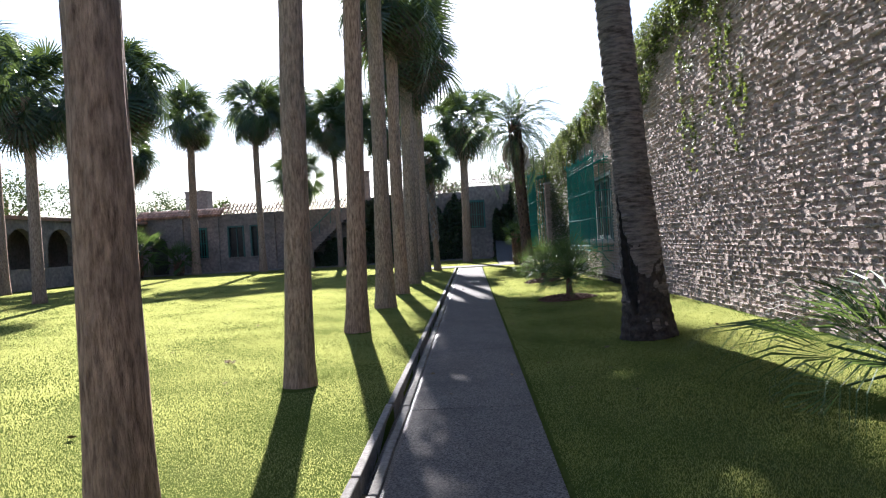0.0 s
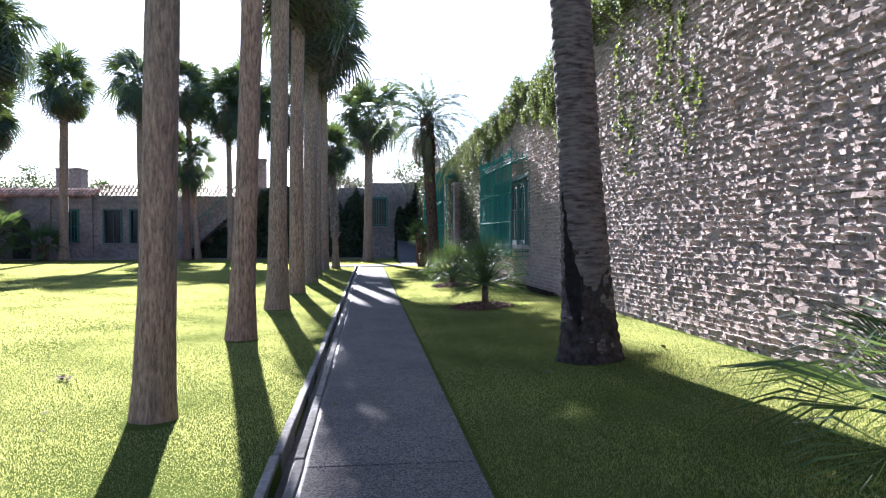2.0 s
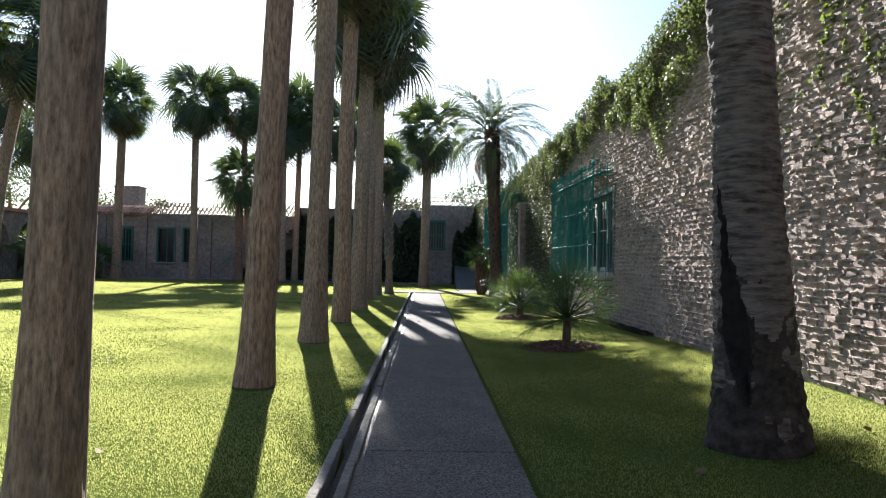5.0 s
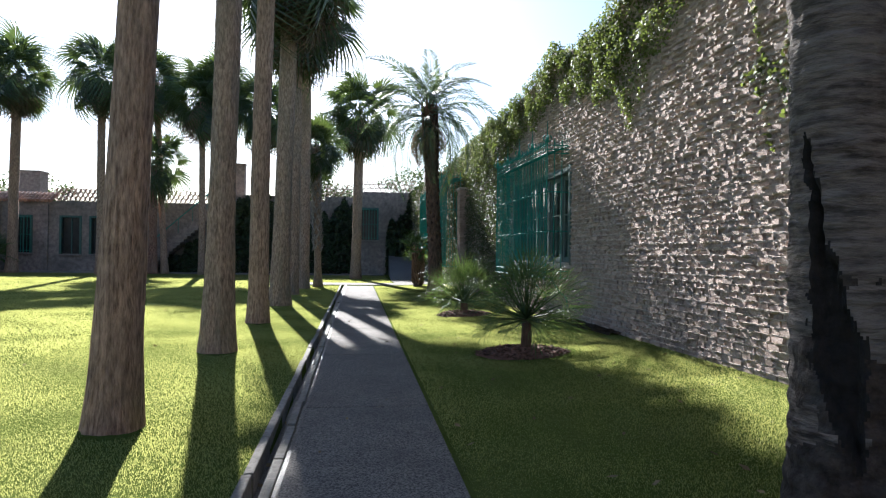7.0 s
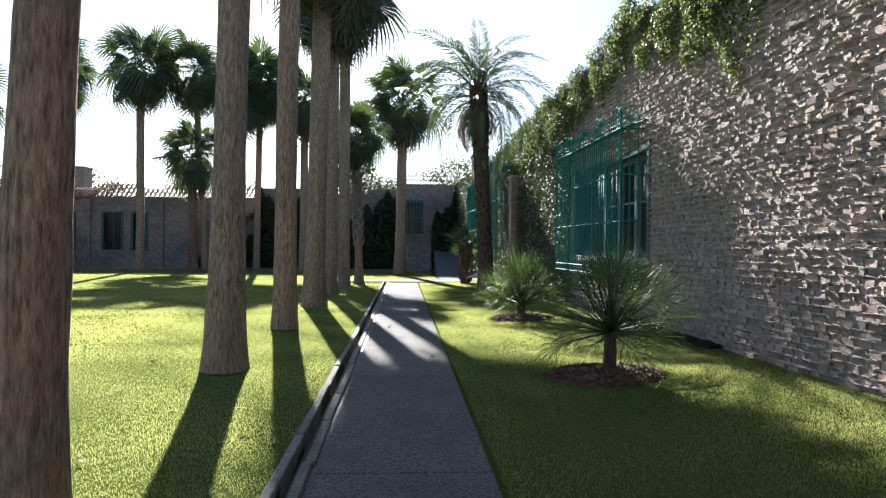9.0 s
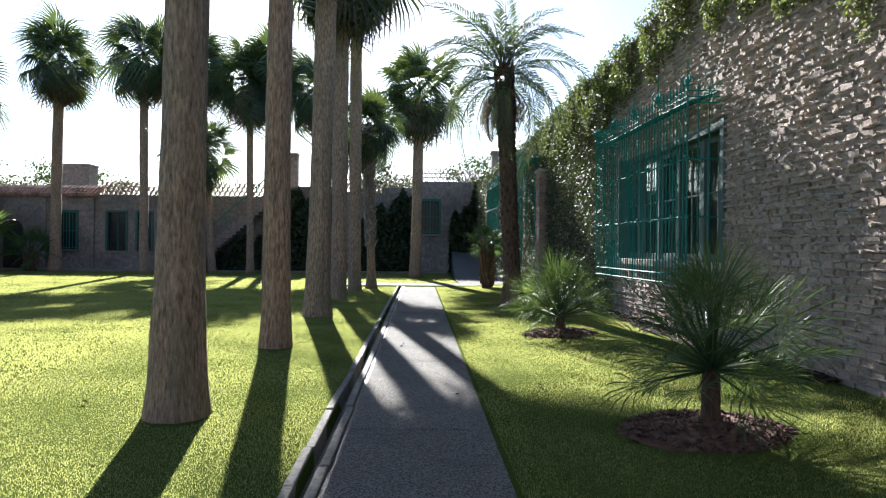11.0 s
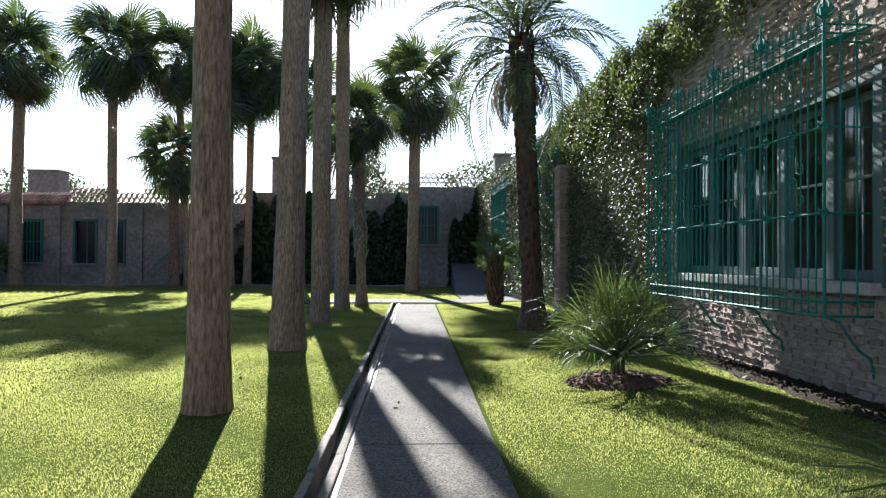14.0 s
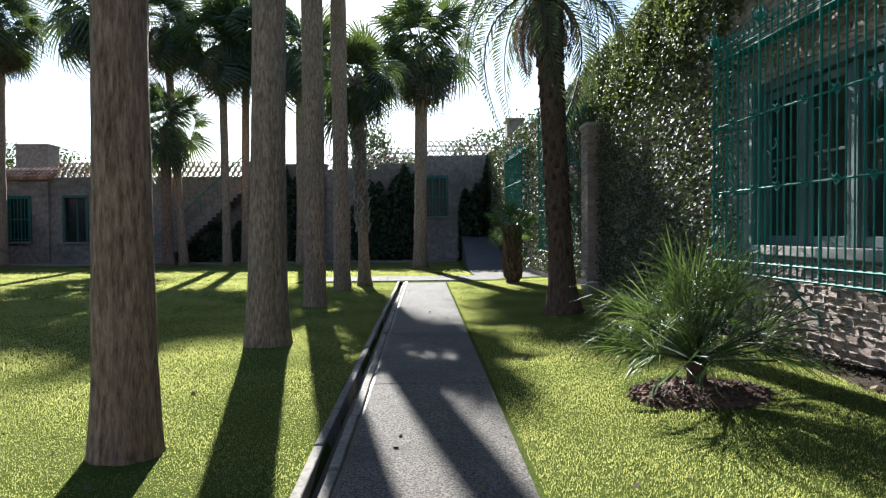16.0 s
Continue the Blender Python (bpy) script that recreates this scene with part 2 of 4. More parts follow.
def part(name, build, material=None, parent=None, label="", smooth=False, m=None):
    """Links a Build or a ready mesh as one object, under a thing or a part."""
    me = build.mesh(name, material, smooth) if isinstance(build, Build) else build
    ob = new(name, me)
    ob.parent = parent
    if m is not None:
        ob.matrix_basis = m
    if label:
        ob["label"] = label
    return ob


def thing(name, x, y, z, label, category, group="", kind=""):
    ob = new(name)
    ob.empty_display_size = 0.2
    ob.matrix_basis = pose(x, y, z)
    return tagged(ob, label, category, group, kind)


def leaf_quads(centres, size, spread, rng, normal=None, tilt=1.0):
    """Kite-shaped leaves at the centres, turned at random about a mean normal. Returns verts and quads."""
    n = len(centres)
    nm = rng.normal(size=(n, 3)) * tilt
    if normal is not None:
        nm = nm + np.asarray(normal)
    nm /= np.linalg.norm(nm, axis=1)[:, None]
    a = np.cross(nm, rng.normal(size=(n, 3)))
    a /= np.linalg.norm(a, axis=1)[:, None]
    b = np.cross(nm, a)
    s = (size * (1 + spread * rng.uniform(-1, 1, n)))[:, None]
    c = np.asarray(centres)
    v = np.stack([c - a * s * 0.6, c + b * s * 0.42 - a * s * 0.1, c + a * s * 0.6, c - b * s * 0.42 - a * s * 0.1], 1).reshape(-1, 3)
    return v, np.arange(4 * n).reshape(n, 4)


# ---- ground ----
def lawn_z(x, y):
    s = min(max((x - 0.7) / 3.0, 0.0), 1.0)
    far = 1.0 if y < 33 else max(0.0, 1 - (y - 33) / 3)
    return 0.12 * s * s * (3 - 2 * s) * far


GUT0, GUT1 = -10.0, 34.0
g = Build()
xs = [-1200, -200, -60, -30, -15, -8, -4, -2, -0.9, -0.788, -0.784, -0.693, -0.689, -0.6, 0.4, 0.7, 1.2, 1.7, 2.2, 2.7, 3.2, 3.7, 4.2, 5, 9, 30, 200, 1200]
ys = [-1200, -200, -40, -10.01, -10] + [float(k) for k in range(-8, 34, 2)] + [34, 34.01, 36, 40, 45, 50, 60, 120, 400, 1200]
for yy in ys:
    for xx in xs:
        dip = -0.13 if -0.785 < xx < -0.692 and GUT0 <= yy <= GUT1 else 0.0
        g.add([(xx, yy, lawn_z(xx, yy) + dip - 0.004)], [])
nx = len(xs)
g.f = [(j * nx + i, j * nx + i + 1, (j + 1) * nx + i + 1, (j + 1) * nx + i) for j in range(len(ys) - 1) for i in range(nx - 1)]
ground = tagged(part("ground", g, M_SOIL), "mown green lawn with thin patches in a walled courtyard", "lawn", kind="structure")

# wet bottom of the gutter, and the dirt in the joint beside the path
tagged(part("joint_dirt", Build().box(-0.64, -0.58, GUT0, GUT1, -0.1, 0.004), M_MUD), "dirt-filled joint along the concrete path", "joint", kind="structure")
tagged(part("gutter_bed", Build().box(-0.782, -0.695, GUT0 + 0.05, GUT1 - 0.05, -0.16, -0.115), M_MUD), "dark wet gutter beside the concrete path", "gutter", kind="structure")


def grass(x0, x1, y0, y1, count, tall, wide, name, bare=()):
    """Mown grass: single bent blades spread over a rectangle of lawn."""
    x, y = RNG.uniform(x0, x1, count), RNG.uniform(y0, y1, count)
    keep = np.ones(count, bool)
    for cx, cy, r in bare:
        keep &= (x - cx) ** 2 + (y - cy) ** 2 > (r * (0.85 + 0.3 * RNG.random(count))) ** 2
    x, y = x[keep], y[keep]
    n = len(x)
    s = np.clip((x - 0.7) / 3.0, 0, 1)
    z = 0.12 * s * s * (3 - 2 * s) * np.clip(1 - (y - 33) / 3, 0, 1) - 0.006
    patch = 0.75 + 0.35 * np.sin(x * 2.1 + np.sin(y * 1.3) * 1.7) * np.sin(y * 1.7 + x)
    h = tall * RNG.uniform(0.5, 1.2, n) * patch
    t = RNG.uniform(0, 2 * math.pi, n)
    lean = RNG.uniform(0.1, 0.9, n) * h
    lt = RNG.uniform(0, 2 * math.pi, n)
    w = wide * RNG.uniform(0.6, 1.3, n)
    a = np.stack([x - np.cos(t) * w, y - np.sin(t) * w, z], 1)
    b = np.stack([x + np.cos(t) * w, y + np.sin(t) * w, z], 1)
    c = np.stack([x + np.cos(lt) * lean, y + np.sin(lt) * lean, z + h], 1)
    v = np.stack([a, b, c], 1).reshape(-1, 3)
    return tagged(part(name, array_mesh(name, v, np.arange(3 * n).reshape(n, 3), M_GRASS)), "short sunlit lawn grass, bright yellow green", "grass", kind="stuff")


BARE = [(2.15, 20.5, 0.62), (2.1, 14.85, 0.7), (2.29, 9.02, 0.40), (3.1, 4.9, 0.3), (2.2, 26.0, 0.4)]
ROW = [(-1.93, 7.08), (-1.97, 11.3), (-2.0, 15.33), (-2.02, 19.15), (-2.09, 23.37), (-2.2, 27.8), (-2.1, 31.4)]
BARE += [(x, y, 0.22) for x, y in ROW]
grass(-4.2, -0.85, 1.0, 16.0, 300000, 0.021, 0.0030, "grass_by_the_path", BARE)
grass(0.52, 4.05, 3.0, 16.0, 280000, 0.021, 0.0030, "grass_by_the_wall", BARE)
grass(-4.2, -0.85, 16.0, 33.6, 290000, 0.021, 0.0034, "grass_under_the_palms", BARE)
grass(0.52, 3.95, 16.0, 33.6, 290000, 0.021, 0.0033, "grass_by_the_window", BARE)
grass(-9.0, -4.2, 3.0, 30.0, 250000, 0.030, 0.008, "grass_of_the_near_court", [])
grass(-9.0, -4.2, 30.0, 45.6, 45000, 0.036, 0.014, "grass_of_the_middle_court", [])
grass(-22.5, -9.0, 4.0, 45.6, 330000, 0.036, 0.014, "grass_of_the_far_court", [])
grass(-4.2, -3.7, 33.6, 36.2, 1500, 0.05, 0.012, "grass_beside_the_crossing", [])
grass(-4.2, 1.4, 36.2, 45.6, 30000, 0.05, 0.012, "grass_beyond_the_crossing", [])

# ---- concrete path in slabs, kerbs ----
path = thing("garden_path", -0.06, 12, 0, "straight narrow path of worn exposed-aggregate concrete", "path", kind="structure")
edges = [-9.4 + 3.05 * k for k in range(15)]
for y0, y1 in zip(edges, edges[1:]):
    y1 = min(y1, 34.1)
    part("slab", Build().box(-0.535, 0.535, y0 - 12 + 0.006, y1 - 12 - 0.006, -0.1, 0.022, bevel=0.008), M_PATH, path)
crossing = thing("cross_path", -3.6, 35.2, 0, "pale concrete cross path at the end of the walk", "path", kind="structure")
for k in range(3):
    part("slab", Build().box(2.4 * k + 0.006, 2.4 * k + 2.4 - 0.006, -1.05, 0.85, -0.1, 0.022, bevel=0.008), M_PATH, crossing)
kerbs = thing("gutter_kerb", -0.74, 12, 0, "two rows of worn kerb stones lining a narrow gutter", "kerb", kind="structure")
for side, w0, w1 in (("outer", -0.108, -0.046), ("inner", 0.048, 0.113)):
    y = -10.0
    while y < 33.2:
        ln = random.uniform(0.75, 1.15)
        tilt = random.uniform(-0.6, 0.6)
        part("kerb_stone", Build().box(w0, w1, -ln / 2 + 0.008, ln / 2 - 0.008, -0.14, 0.028 + random.uniform(-0.006, 0.012), bevel=0.01), M_KERB, kerbs,
             m=pose(random.uniform(-0.006, 0.006), y + ln / 2 - 12, 0, 0, random.uniform(-2, 2), tilt))
        y += ln


# ---- the long brick wall on the right ----
def wx(y, off=0.0):
    """x of the wall's face at y, off metres out from it."""
    return 4.41 - 0.026 * y - off


TOP = [(-12, 5.75), (14.0, 5.75), (15.5, 5.6), (17.0, 5.25), (19.0, 5.25), (19.35, 5.62), (20.1, 5.5), (20.6, 5.3), (22, 5.22), (25, 5.05), (25.4, 5.3), (26.2, 5.1), (28, 5.0), (34, 4.95), (48, 4.9)]
WIN = (18.68, 22.92, 1.2, 3.1)
PIER = (28.9, 29.6)


def wall_top(y):
    return float(np.interp(y, [p[0] for p in TOP], [p[1] for p in TOP]))


core = Build()
ysteps = sorted(set([-12 + 1.0 * k for k in range(61)] + [WIN[0], WIN[1], 19.35, 25.4]))
for y0, y1 in zip(ysteps, ysteps[1:]):
    t0, t1 = wall_top(y0) - 0.03, wall_top(y1) - 0.03
    spans = [(-0.3, -0.3, WIN[2], WIN[2]), (WIN[3], WIN[3], t0, t1)] if WIN[0] <= y0 and y1 <= WIN[1] else [(-0.3, -0.3, t0, t1)]
    for a0, a1, b0, b1 in spans:
        p = []
        for d in (0.012, -0.42):
            p += [(wx(y0) + (0.018 if d > 0 else 0.42), y0, a0), (wx(y1) + (0.018 if d > 0 else 0.42), y1, a1),
                  (wx(y1) + (0.018 if d > 0 else 0.42), y1, b1), (wx(y0) + (0.018 if d > 0 else 0.42), y0, b0)]
        core.add(p, [(3, 2, 1, 0), (4, 5, 6, 7), (3, 7, 6, 2), (0, 1, 5, 4), (0, 4, 7, 3), (1, 2, 6, 5)])
wall = tagged(part("wall_east", core, M_MORTAR), "tall rough brick garden wall with squeezed grey mortar", "wall", kind="structure")

COURSE, BRICK = 0.081, 0.215
lips, bricks, pieces = Build(), Build(), []


def in_opening(y, z, m=0.02):
    return WIN[0] - m < y < WIN[1] + m and WIN[2] - 0.12 < z < WIN[3] + 0.05


row = 0
z = 0.02
while z < 5.75:
    rough = 0.7 if z < 0.9 else (0.8 if z < 1.3 else 1.0)
    header = 0.92 < z < 1.0
    length = 0.105 if header else BRICK * 0.9
    y = -3.0 + (length * 0.5 if row % 2 else 0)
    while y < 34.0:
        ln = length * random.uniform(0.88, 1.1)
        zc = z + COURSE / 2
        far = y > 22.9
        if zc < wall_top(y) - 0.05 and not in_opening(y + ln / 2, zc) and not (far and random.random() < 0.5):
            out = random.uniform(0.0, 0.009)
            if random.random() < 0.2 * rough:
                out += random.uniform(0.004, 0.02)
            near = -1.0 if 7.6 < y < 10.6 and 0.1 < z < 2.0 else 1.0
            h = COURSE - 0.014 - random.uniform(0, 0.022) * rough
            skew = random.uniform(-0.014, 0.004) * rough
            j = lambda s=1.0: random.uniform(-0.011, 0.011) * rough * s
            p = [(wx(y, -0.03), y + 0.006, z), (wx(y + ln, -0.03), y + ln - 0.006, z), (wx(y + ln, -0.03), y + ln - 0.006, z + h), (wx(y, -0.03), y + 0.006, z + h),
                 (wx(y, out - skew), y + 0.009 + j(), z + j()), (wx(y + ln, out + skew), y + ln - 0.009 + j(), z + j()),
                 (wx(y + ln, out + skew + j()), y + ln - 0.009 + j(), z + h + j()), (wx(y, out - skew + j()), y + 0.009 + j(), z + h + j())]
            f = [(4, 7, 6, 5), (0, 4, 5, 1), (3, 2, 6, 7), (0, 3, 7, 4), (1, 5, 6, 2)]
            if near < 0 and len(pieces) < 300:
                pieces.append((p, f))
            else:
                bricks.add(p, f)
            if y < 23 and random.random() < 0.4 * rough:
                bz, bw, bo = z + random.uniform(0.005, 0.04), random.uniform(0.02, 0.05), random.uniform(0.012, 0.034)
                bh = random.uniform(0.02, 0.05)
                lips.add([(wx(y), y - bw, bz), (wx(y), y + bw, bz - 0.01), (wx(y), y + bw * 0.8, bz + bh), (wx(y), y - bw, bz + bh * 0.9), (wx(y, bo), y + random.uniform(-0.015, 0.015), bz + bh * random.uniform(0.2, 0.8))],
                         [(0, 1, 4), (1, 2, 4), (2, 3, 4), (3, 0, 4)])
        y += ln
    # the mortar squeezed out along the bed joint
    zb = z - 0.006
    if zb < 5.6:
        y, prev = -3.0, None
        while y < 30.0:
            ok = zb < wall_top(y) - 0.06 and not in_opening(y, zb)
            clump = 0.5 + 1.0 * noise.noise(Vector((y * 7.5, zb * 14.0, 4.0))) + 0.35 * noise.noise(Vector((y * 1.7, zb * 2.1, 9.0)))
            amt = min(max(clump + random.uniform(-0.18, 0.18), 0.0), 1.0)
            o = 0.006 + 0.050 * amt ** 1.5 * (0.4 + 0.6 * rough)
            hh = random.uniform(0.010, 0.034) * (0.35 + 0.65 * rough)
            dz = random.uniform(-0.014, 0.010) * rough
            ring = [(wx(y, -0.02), y, zb + hh * 0.7 + dz), (wx(y, o), y, zb + 0.4 * hh + dz), (wx(y, o * 0.8), y, zb - 0.5 * hh + dz), (wx(y, -0.02), y, zb - hh + dz)] if ok else None
            if ring and prev:
                lips.add(prev + ring, [(0, 4, 5, 1), (1, 5, 6, 2), (2, 6, 7, 3)])
            prev = ring
            y += random.uniform(0.018, 0.06) if y < 23 else 0.12
    z += COURSE
    row += 1
tagged(part("brick_courses", bricks, M_BRICK, wall), kind="stuff")
tagged(part("mortar_bead", lips, M_MORTAR, wall), kind="stuff")
for p, f in pieces:
    part("brick", Build().add(p, f), M_BRICK_PIECE, wall)
# ragged coping
cop = Build()
y = -12.0
while y < 47.5:
    ln = random.uniform(0.2, 0.34)
    t = wall_top(y)
    cop.box(wx(y, random.uniform(0.02, 0.06)), wx(y) + 0.45, y, y + ln - 0.012, t - 0.05, t + random.uniform(0.0, 0.035), jitter=0.01)
    y += ln
part("coping", cop, M_BRICK, wall)

# ---- large window in the wall, with the room behind it ----
def window_unit():
    y0, y1, z0, z1 = WIN
    w = thing("window_1", wx(20.8), 20.8, z0, "wide casement window with grey-green wooden frames", "window", kind="structure")
    sx = 0.14
    loc = lambda y: (y - 20.8, -0.026 * (y - 20.8))

    def bar(name, ya, yb, za, zb, xa, xb, mat, parent, label="", bevel=0.006):
        ym = (ya + yb) / 2
        return part(name, Build().box(xa, xb, ya - ym, yb - ym, za, zb, bevel=bevel), mat, parent, label, m=pose(loc(ym)[1], ym - 20.8, 0))

    h = z1 - z0
    n = 5
    step = (y1 - y0) / n
    bar("window_sill", y0 - 0.05, y1 + 0.05, -0.09, 0.02, -0.09, 0.38, M_SILL, w, "pale stone sill", 0.012)
    bar("lintel", y0, y1, h - 0.10, h, 0.02, 0.35, M_WOOD, w)
    for ya, yb in ((y0 - 0.06, y0 + 0.06), (y1 - 0.06, y1 + 0.06)):
        bar("jamb", ya, yb, -0.02, h + 0.04, -0.035, 0.36, M_WOOD, w)
    for k in range(n + 1):
        yk = min(max(y0 + k * step, y0 + 0.05), y1 - 0.05)
        bar("mullion", yk - 0.05, yk + 0.05, 0.02, h - 0.10, sx - 0.04, sx + 0.08, M_WOOD, w)
    for k in range(n):
        a, b = y0 + k * step + 0.055, y0 + (k + 1) * step - 0.055
        c = new("casement")
        c.parent = w
        mid = (a + b) / 2
        c.matrix_basis = pose(loc(mid)[1] + sx, mid - 20.8, 0)
        part("stile", Build().box(-0.02, 0.03, a - mid, a - mid + 0.07, 0.03, h - 0.11, bevel=0.005), M_WOOD, c)
        part("stile", Build().box(-0.02, 0.03, b - mid - 0.07, b - mid, 0.03, h - 0.11, bevel=0.005), M_WOOD, c)
        for za, zb in ((0.03, 0.13), (h - 0.2, h - 0.11), (0.98, 1.01)):
            part("rail", Build().box(-0.015, 0.025, a - mid + 0.07, b - mid - 0.07, za, zb, bevel=0.004), M_WOOD, c)
        part("glazing_bar", Build().box(-0.012, 0.022, -0.012, 0.012, 0.13, h - 0.2), M_WOOD, c)
        p = part("pane", Build().box(0.001, 0.006, a - mid + 0.06, b - mid - 0.06, 0.1, h - 0.17), M_GLASS, c)
        p.visible_shadow = False
    return w


window_unit()
room = Build()
rx0, rx1, ry0, ry1 = 4.36, 9.4, 16.6, 24.6
room.box(rx0, rx1, ry0, ry1, 0.3, 0.4).box(rx0, rx1, ry0 - 0.2, ry0, 0.3, 3.9).box(rx0, rx1, ry1, ry1 + 0.2, 0.3, 3.9)
room.box(rx1, rx1 + 0.2, ry0 - 0.2, ry1 + 0.2, 0.3, 1.3).box(rx1, rx1 + 0.2, ry0 - 0.2, ry1 + 0.2, 3.1, 3.9)
for a, b in ((16.4, 20.6), (21.7, 24.8)):
    room.box(rx1, rx1 + 0.2, a, b, 1.3, 3.1)
for ya in (20.6,):
    for k in range(4):
        room.box(rx1 + 0.05, rx1 + 0.1, ya + 0.275 * k - 0.02, ya + 0.275 * k + 0.02, 1.3, 3.1)
tagged(part("inner_room", room, M_PLASTER), "dim bare plastered room behind the window", "room", kind="structure")
tagged(part("ceiling", Build().box(rx0, rx1 + 0.2, ry0 - 0.2, ry1 + 0.2, 3.9, 4.05), M_PLASTER), "plain plastered room ceiling", "ceiling", kind="structure")


# ---- projecting wrought-iron window grilles ----
def s_scroll(size):
    """A flat wrought S-scroll of thin rod, in the yz plane."""
    half = []
    for k in range(15):
        t = k / 14 * 4.4
        r = size * 0.28 * (1 - 0.16 * t)
        half.append((0, size * 0.26 - r * math.cos(t), size * 0.25 + r * math.sin(t)))
    return Build().tube([(0, -y, -z) for _, y, z in half][::-1] + half, 0.006, 5)


def rod(length, r=0.0095, sides=6):
    return Build().tube([(0, 0, 0), (0, 0, length)], r, sides)


def grille(yn, yf, z0, z1, out, label, detail=True, step=0.115):
    """A box grille standing out from the wall between yn and yf, z0 to z1."""
    g = thing("window_grille", wx(yn), yn, z0, label, "window grille", "wrought-iron grilles on the wall")
    sl = -0.026
    H, L = z1 - z0, yf - yn
    bar_me = rod(H).mesh("bar", M_IRON)
    post_me = rod(H + 0.1, 0.015, 8).mesh("post", M_IRON)
    tip = Build().tube([(0, 0, 0), (0, 0, 0.17), (0, 0, 0.18), (0, 0, 0.205), (0, 0, 0.29)], [0.0085, 0.0085, 0.02, 0.014, 0.002], 6).mesh("spike", M_IRON)
    n = int(L / step)
    posts = {}
    for k in range(n + 1):
        y = L * k / n
        big = k in (0, n) or k % 9 == 0
        posts[k] = part("post" if big else "bar", post_me if big else bar_me, M_IRON, g, m=pose(sl * y - out, y, 0))
    m = max(int(out / 0.12), 3)
    for k in range(m):
        for y in (0.0, L):
            part("bar", bar_me, M_IRON, g, m=pose(sl * y - out * k / m, y, 0))
    rails = [0.0, 0.13, 0.375 * H, 0.69 * H, H] if detail else [0.0, 0.33 * H, 0.66 * H, H]
    for zr in rails:
        part("rail", Build().tube([(-out, 0, zr), (sl * L - out, L, zr)], 0.013, 4), M_IRON, g)
        for y in (0.0, L):
            part("rail", Build().tube([(sl * y, y, zr), (sl * y - out, y, zr)], 0.011, 4), M_IRON, g)
    # sloping canopy of bars, with a crest of spikes and taller finials
    can = Build().tube([(0, 0, 0), (out + 0.02, 0, 0.16)], 0.008, 5).mesh("canopy_bar", M_IRON)
    for k in range(n + 1):
        y = L * k / n
        part("canopy_bar", can, M_IRON, g, m=pose(sl * y - out, y, H))
        part("spike", tip, M_IRON, g, m=pose(sl * y - out, y, H))
    for f in [0.08 * k for k in range(1, 13)]:
        part("rail", Build().tube([(-out * (1 - f), 0, H + 0.16 * f), (sl * L - out * (1 - f), L, H + 0.16 * f)], 0.009, 4), M_IRON, g)
    for zr in (0.075, 0.155):
        part("crest_rail", Build().tube([(-out, 0, H + zr), (sl * L - out, L, H + zr)], 0.009, 4), M_IRON, g)
        for y in (0.0, L):
            part("crest_rail", Build().tube([(sl * y, y, H + zr), (sl * y - out, y, H + zr)], 0.009, 4), M_IRON, g)
    for k in range(m):
        for y in (0.0, L):
            part("spike", tip, M_IRON, g, m=pose(sl * y - out * k / m, y, H))
    fin = Build().tube([(0, 0, 0), (0, 0, 0.18), (0, 0, 0.24), (0, 0, 0.30), (0, 0, 0.34), (0, 0, 0.62)], [0.013, 0.013, 0.03, 0.036, 0.012, 0.004], 8)
    for k in range(4):
        a = math.pi / 2 * k
        fin.tube([(0, 0, 0.2), (0.075 * math.cos(a), 0.075 * math.sin(a), 0.25), (0.085 * math.cos(a), 0.085 * math.sin(a), 0.31), (0.05 * math.cos(a), 0.05 * math.sin(a), 0.35)], 0.011, 5)
    fin_me = fin.mesh("finial", M_IRON)
    for k in range(0, n + 1, 9):
        part("finial", fin_me, M_IRON, posts[k], m=pose(0, 0, H))
    if detail:
        sc = s_scroll(0.30).mesh("scroll", M_IRON)
        for y in [L * (k + 0.5) / 5 for k in range(5)]:
            for zc in (0.47 * H, 0.59 * H):
                part("scroll", sc, M_IRON, g, m=pose(sl * y - out, y, zc))
        fl = Build().tube([(0, -0.06, 0), (-0.02, -0.04, 0.045), (-0.02, 0, 0.02), (-0.02, 0.04, 0.045), (0, 0.06, 0), (0, 0, -0.05), (0, -0.06, 0)], 0.010, 5).mesh("rosette", M_IRON)
        for k in range(0, n + 1, 4):
            for zr in (0.375 * H, 0.69 * H):
                part("rosette", fl, M_IRON, g, m=pose(sl * L * k / n - out, L * k / n, zr))
        br = Build().tube([(-out, 0, 0), (-out * 0.7, 0, -0.05), (-out * 0.45, 0, -0.22), (-0.14, 0, -0.30), (-0.03, 0, -0.38), (0.0, 0, -0.55)], 0.012, 6).mesh("bracket", M_IRON)
        for k in (0, n // 3, 2 * n // 3, n):
            part("bracket", br, M_IRON, g, m=pose(sl * L * k / n, L * k / n, 0))
    return g


grille(18.78, 22.95, 0.92, 3.36, 0.45, "green wrought-iron window grille with scrolls and spikes", True)

